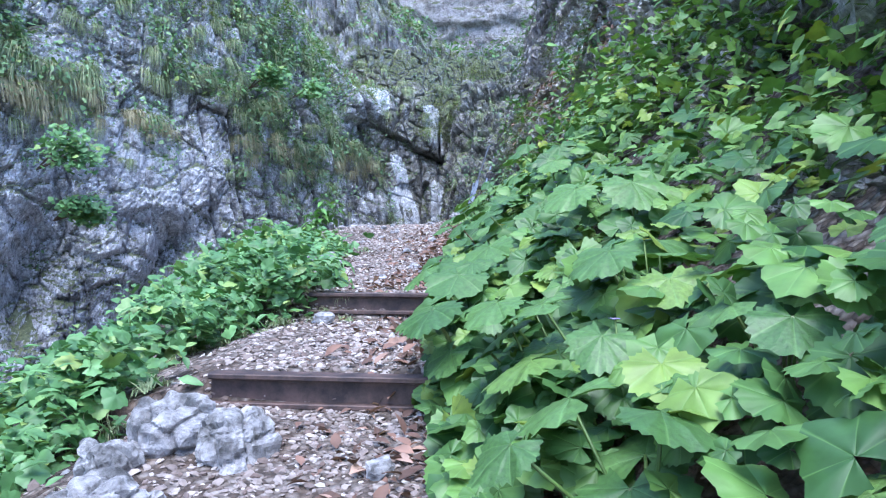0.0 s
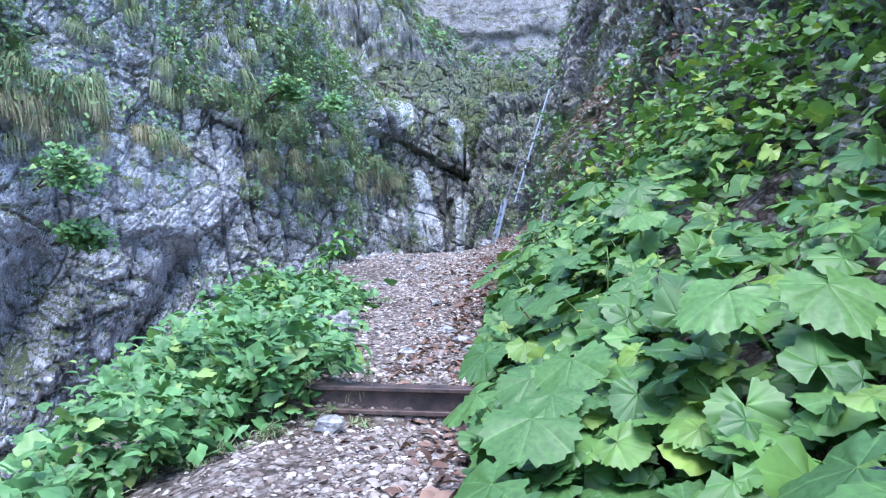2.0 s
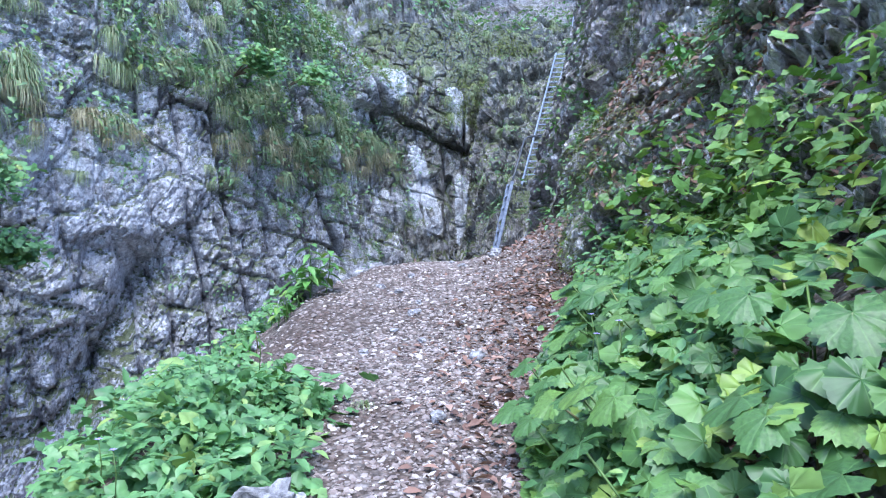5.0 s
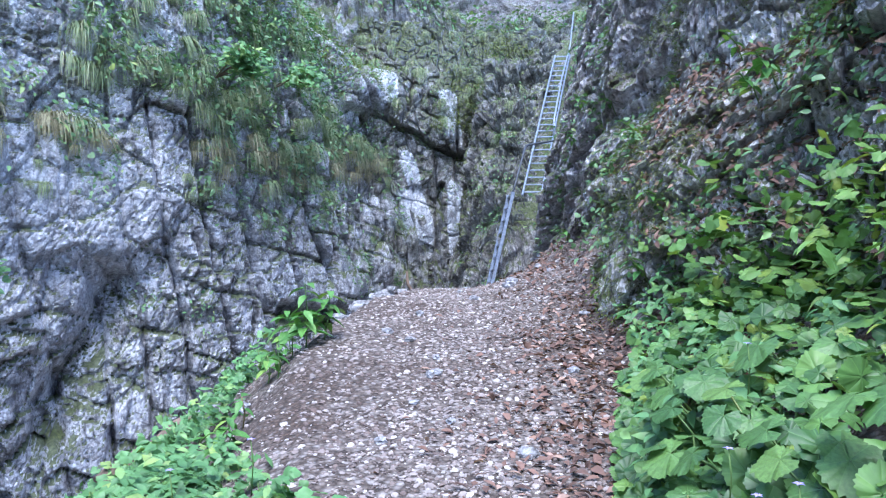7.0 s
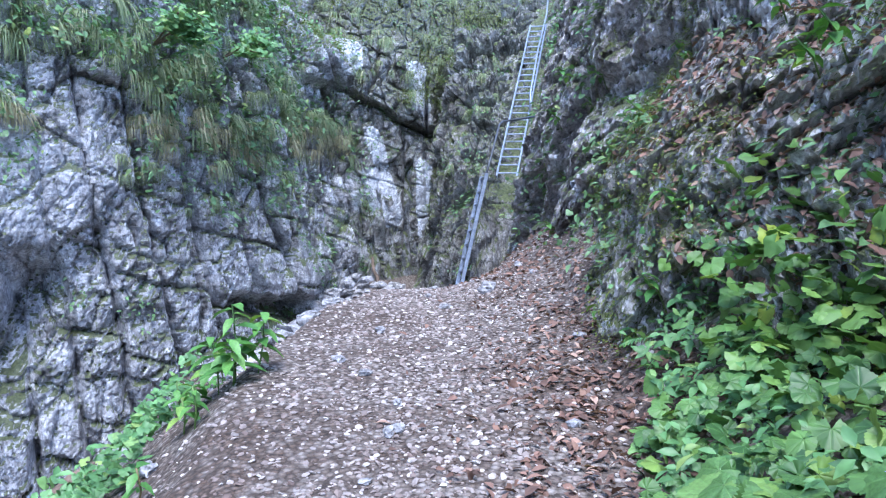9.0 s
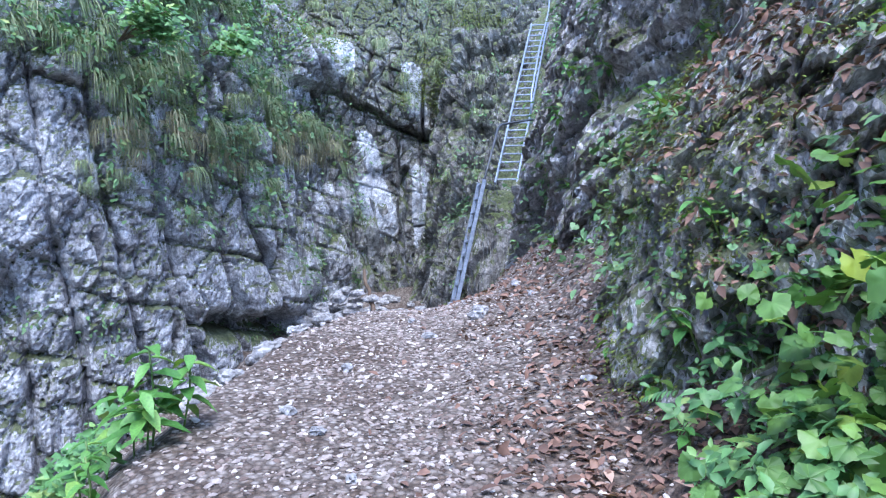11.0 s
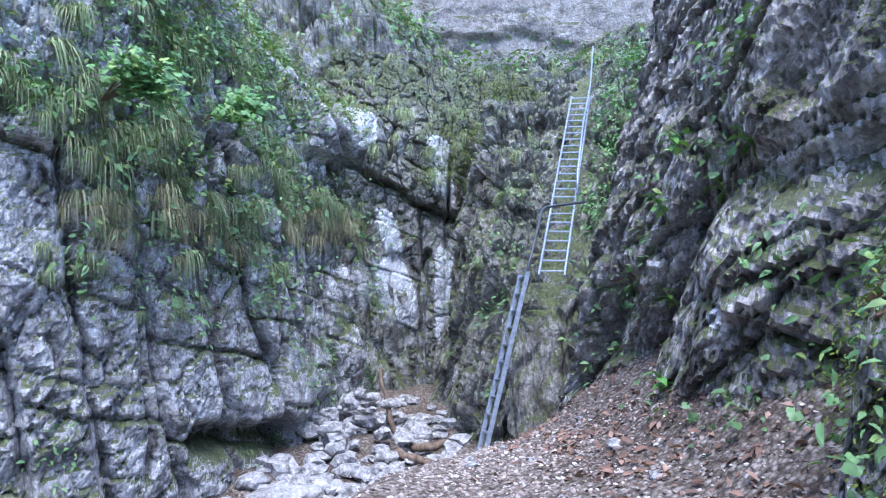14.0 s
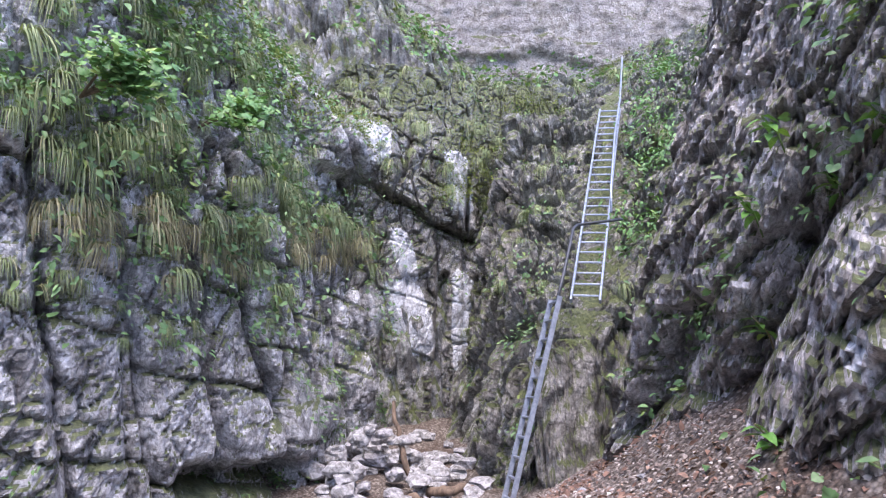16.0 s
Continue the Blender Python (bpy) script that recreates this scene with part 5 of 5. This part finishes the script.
stone("boulder", on_ground(-0.92, 2.66), (0.34, 0.30, 0.30), 5, "weathered grey limestone boulder at the path's edge", M_BOULDER, 20, sink=0.5, detail=5)
stone("boulder", on_ground(-0.70, 2.58), (0.32, 0.27, 0.34), 25, "rugged grey limestone boulder at the path's edge", M_BOULDER, 65, sink=0.5, detail=5)
stone("boulder", on_ground(-1.12, 2.50), (0.24, 0.24, 0.22), 26, "small grey limestone boulder among herbs", M_BOULDER, 130, sink=0.5, detail=5)
stone("boulder", on_ground(-1.02, 2.12), (0.36, 0.3, 0.26), 6, "pale limestone boulder bedded in gravel", M_BOULDER, 50, sink=0.5, detail=5)
stone("boulder", on_ground(-0.62, 1.92), (0.25, 0.2, 0.12), 7, "pale limestone stone bedded in gravel", M_STONE, 10)
stone("boulder", on_ground(-0.92, 6.1), (0.30, 0.24, 0.2), 8, "pale limestone boulder among herbs", M_BOULDER, 70)
stone("boulder", on_ground(0.22, 13.05), (0.17, 0.13, 0.12), 9, "pale stone lying loose on gravel", M_STONE, 15, sink=0.2)
srng = random.Random(12)
for k in range(46):
    y = 1.6 + 17 * srng.random()
    cx = float(interp(y, (0, -0.4), (6, -0.45), (12, -0.5), (16, 0.1), (19, 0.0)))
    s = srng.uniform(0.06, 0.14)
    stone("loose_stone", on_ground(cx + srng.gauss(0, 0.55), y), (s, s * srng.uniform(0.6, 0.9), s * srng.uniform(0.4, 0.7)), 100 + k, "angular pale limestone lying on the gravel path", M_STONE, srng.uniform(0, 360), "loose stones on the path", 0.25, 2)
for k in range(120):
    y = 20.8 + 4.2 * srng.random()
    x = -1.75 + srng.gauss(0, 0.62) + 0.1 * (23 - y)
    s = srng.uniform(0.18, 0.5)
    g0 = on_ground(x, y)
    hump = 0.9 * math.exp(-((x + 1.9) / 0.8) ** 2 - ((y - 23.3) / 1.1) ** 2)
    stone("heap_stone", (x, y, g0[2] + hump * srng.random()), (s, s * srng.uniform(0.65, 0.95), s * srng.uniform(0.4, 0.7)), 200 + k, "pale blue-grey angular stone in the stream heap", M_STONE, srng.uniform(0, 360), "stones heaped in the stream bed", 0.25, 2)
for k in range(45):
    y = 23.2 + 2.8 * srng.random()
    s = srng.uniform(0.15, 0.45)
    stone("heap_stone", on_ground(-0.95 + srng.gauss(0, 0.5), y), (s, s * srng.uniform(0.65, 0.95), s * srng.uniform(0.4, 0.7)), 700 + k, "grey angular stone at the foot of the cleft", M_BOULDER, srng.uniform(0, 360), "stones heaped in the stream bed", 0.25, 2)
for k in range(210):
    y = 13.0 + 8.5 * srng.random()
    x = float(interp(y, (13, -4.3), (16, -3.7), (18, -3.1), (21, -2.3))) + srng.gauss(0, 0.6)
    s = srng.uniform(0.14, 0.5) * (1.3 if k % 7 == 0 else 1.0)
    stone("stream_stone", on_ground(x, y), (s, s * srng.uniform(0.65, 0.95), s * srng.uniform(0.4, 0.7)), 300 + k, "pale angular limestone in the dry stream bed", M_STONE, srng.uniform(0, 360), "stones in the stream bed", 0.3, 2)
stone("flat_boulder", on_ground(-3.35, 18.6), (1.5, 1.1, 0.5), 15, "large flat pale limestone slab in the stream bed", M_STONE, 35, sink=0.2, detail=4)
stone("flat_boulder", on_ground(-2.7, 19.9), (1.1, 0.7, 0.4), 16, "flat pale limestone slab in the stream bed", M_STONE, 20, sink=0.2, detail=4)
for k, (x, y, s) in enumerate(((-3.3, 16.4, 0.9), (-3.5, 18.7, 0.8), (-2.9, 19.9, 0.75), (-4.1, 15.2, 0.8), (-2.3, 20.8, 0.7))):
    stone("flat_boulder", on_ground(x, y), (s, s * 0.7, s * 0.38), 520 + k, "flat grey limestone block in the stream bed", M_BOULDER if k % 2 else M_STONE, 50 * k, "blocks in the stream bed", 0.25, 4)


def log(a, b, r0, r1, seed, label, name="fallen_log"):
    r = random.Random(seed)
    a, b = Vector(a), Vector(b)
    bm = bmesh.new()
    rings = []
    d = (b - a).normalized()
    u = d.cross(Vector((0.1, 0.3, 0.9))).normalized()
    v = d.cross(u)
    for i in range(9):
        f = i / 8
        c = (b - a) * f + Vector((r.gauss(0, 0.012), r.gauss(0, 0.012), r.gauss(0, 0.012)))
        rad = r0 + (r1 - r0) * f
        rings.append([bm.verts.new(c + (u * math.cos(k * 0.628) + v * math.sin(k * 0.628)) * rad * r.uniform(0.85, 1.12)) for k in range(10)])
    for p0, p1 in zip(rings, rings[1:]):
        for k in range(10):
            bm.faces.new((p0[k], p0[(k + 1) % 10], p1[(k + 1) % 10], p1[k])).smooth = True
    bm.faces.new(rings[0][::-1])
    bm.faces.new(rings[-1])
    me = bpy.data.meshes.new(name)
    bm.to_mesh(me)
    bm.free()
    me.materials.append(M_BARK)
    ob = tagged(new(name, me), label, "log")
    ob.location = a
    return ob


def raised(x, y, h):
    q = on_ground(x, y)
    return (q[0], q[1], q[2] + h)


log(raised(-3.35, 10.3, 0.14), raised(-2.68, 11.05, 0.08), 0.10, 0.08, 1, "weathered brown log lying on the slope by the stream")
for k, (x, y, s) in enumerate(((-2.62, 10.9, 0.28), (-2.45, 11.5, 0.22), (-2.85, 11.6, 0.3), (-2.1, 10.1, 0.14), (-1.6, 11.9, 0.2), (-1.5, 12.6, 0.24), (-1.35, 13.3, 0.2))):
    stone("edge_stone", on_ground(x, y), (s, s * 0.75, s * 0.6), 500 + k, "pale limestone lying at the gravel edge", M_STONE, 40 * k, "stones at the gravel edge", 0.25, 3)
log(raised(-1.25, 23.4, 0.1), raised(-1.6, 23.8, 1.25), 0.06, 0.035, 2, "broken brown branch standing in the stone heap", "branch")
log(raised(-0.9, 22.6, 0.1), raised(-0.2, 22.2, 0.14), 0.09, 0.07, 3, "brown driftwood log lying below the ladder")
log(raised(-1.2, 22.2, 0.12), raised(-0.5, 21.7, 0.1), 0.08, 0.06, 4, "dark driftwood log lying on the stone heap")


# ---------------------------------------------------------------- shrubs on the near cliff
def shrub(pos, seed, size, label):
    """A leaning shrub: forked branches and a cloud of leaves."""
    r = np.random.RandomState(seed)
    root = tagged(new("shrub"), label, "shrub", group="shrubs on the cliff")
    root.location = pos
    tips = []
    for k in range(5):
        a = r.uniform(-1.0, 1.0)
        tip = np.array((math.cos(a) * 0.9, math.sin(a) * 0.7 - 0.4, r.uniform(-0.15, 0.55))) * size
        bm = bmesh.new()
        tube(bm, [(-0.3 * size, 0, -0.1), tuple(tip * 0.5 + np.array((0, 0, 0.1 * size))), tuple(tip)], 0.016, 6)
        part("branch", bm, M_BARK, root)
        tips += [tip * s for s in (0.6, 0.8, 1.0)]
    n = 520
    c = np.array(tips)[r.randint(0, len(tips), n)]
    p = c + r.normal(0, 0.17 * size, (n, 3)) * np.array((1.3, 1.3, 0.6))
    m = frames(p, np.tile(UNIT(np.array((0.3, -0.4, 1.0))), (n, 1)), r.uniform(0.08, 0.16, n), r, 0.4)
    leaves = new("foliage", scatter("foliage", MID + OVAL[:1], m, r.randint(0, 4, n), M_HERB))
    leaves.parent = root
    return root


shrub((-7.0, 13.3, 2.9), 5, 0.9, "blue-green leafy shrub growing out of the cliff")
shrub((-6.9, 13.6, 2.0), 6, 0.75, "leafy green shrub overhanging a dark hollow")
shrub((-4.55, 18.3, 5.4), 7, 0.7, "leafy green shrub on the cliff ledge")
shrub((-4.0, 20.6, 5.6), 8, 0.7, "leafy green shrub on the cliff ledge")


def flower(pos, seed, mat, label):
    r = random.Random(seed)
    root = tagged(new("wild_flower"), label, "flower", group="wild flowers")
    root.location = pos
    bm = bmesh.new()
    tube(bm, [(0, 0, -0.25), (0.01, 0, -0.1), (0, 0, 0)], 0.003, 5)
    part("stem", bm, M_STEM, root)
    for k in range(5):
        v, fc, u = OVAL[2]
        petal = new("petal", petal_mesh[mat.name])
        petal.parent = root
        petal.matrix_local = Euler((0.35, 0, k * 1.257)).to_matrix().to_4x4() @ Matrix.Scale(0.02, 4)
    return root


petal_mesh = {m.name: mesh_of("petal", *OVAL[2][:2], m) for m in (M_PETAL, M_YELLOW)}
for k in range(26):
    y = 1.8 + 5.8 * srng.random()
    left = k % 2
    x = -1.35 - 0.6 * srng.random() if left else float(canopy_edge(y)) + 0.3 + 0.4 * srng.random()
    g0 = on_ground(x, y)
    flower((x, y, g0[2] + (0.42 if left else 0.55)), 40 + k, M_PETAL if k % 9 else M_YELLOW, "small violet bellflower on a thin stem" if k % 9 else "small yellow flower on a thin stem")
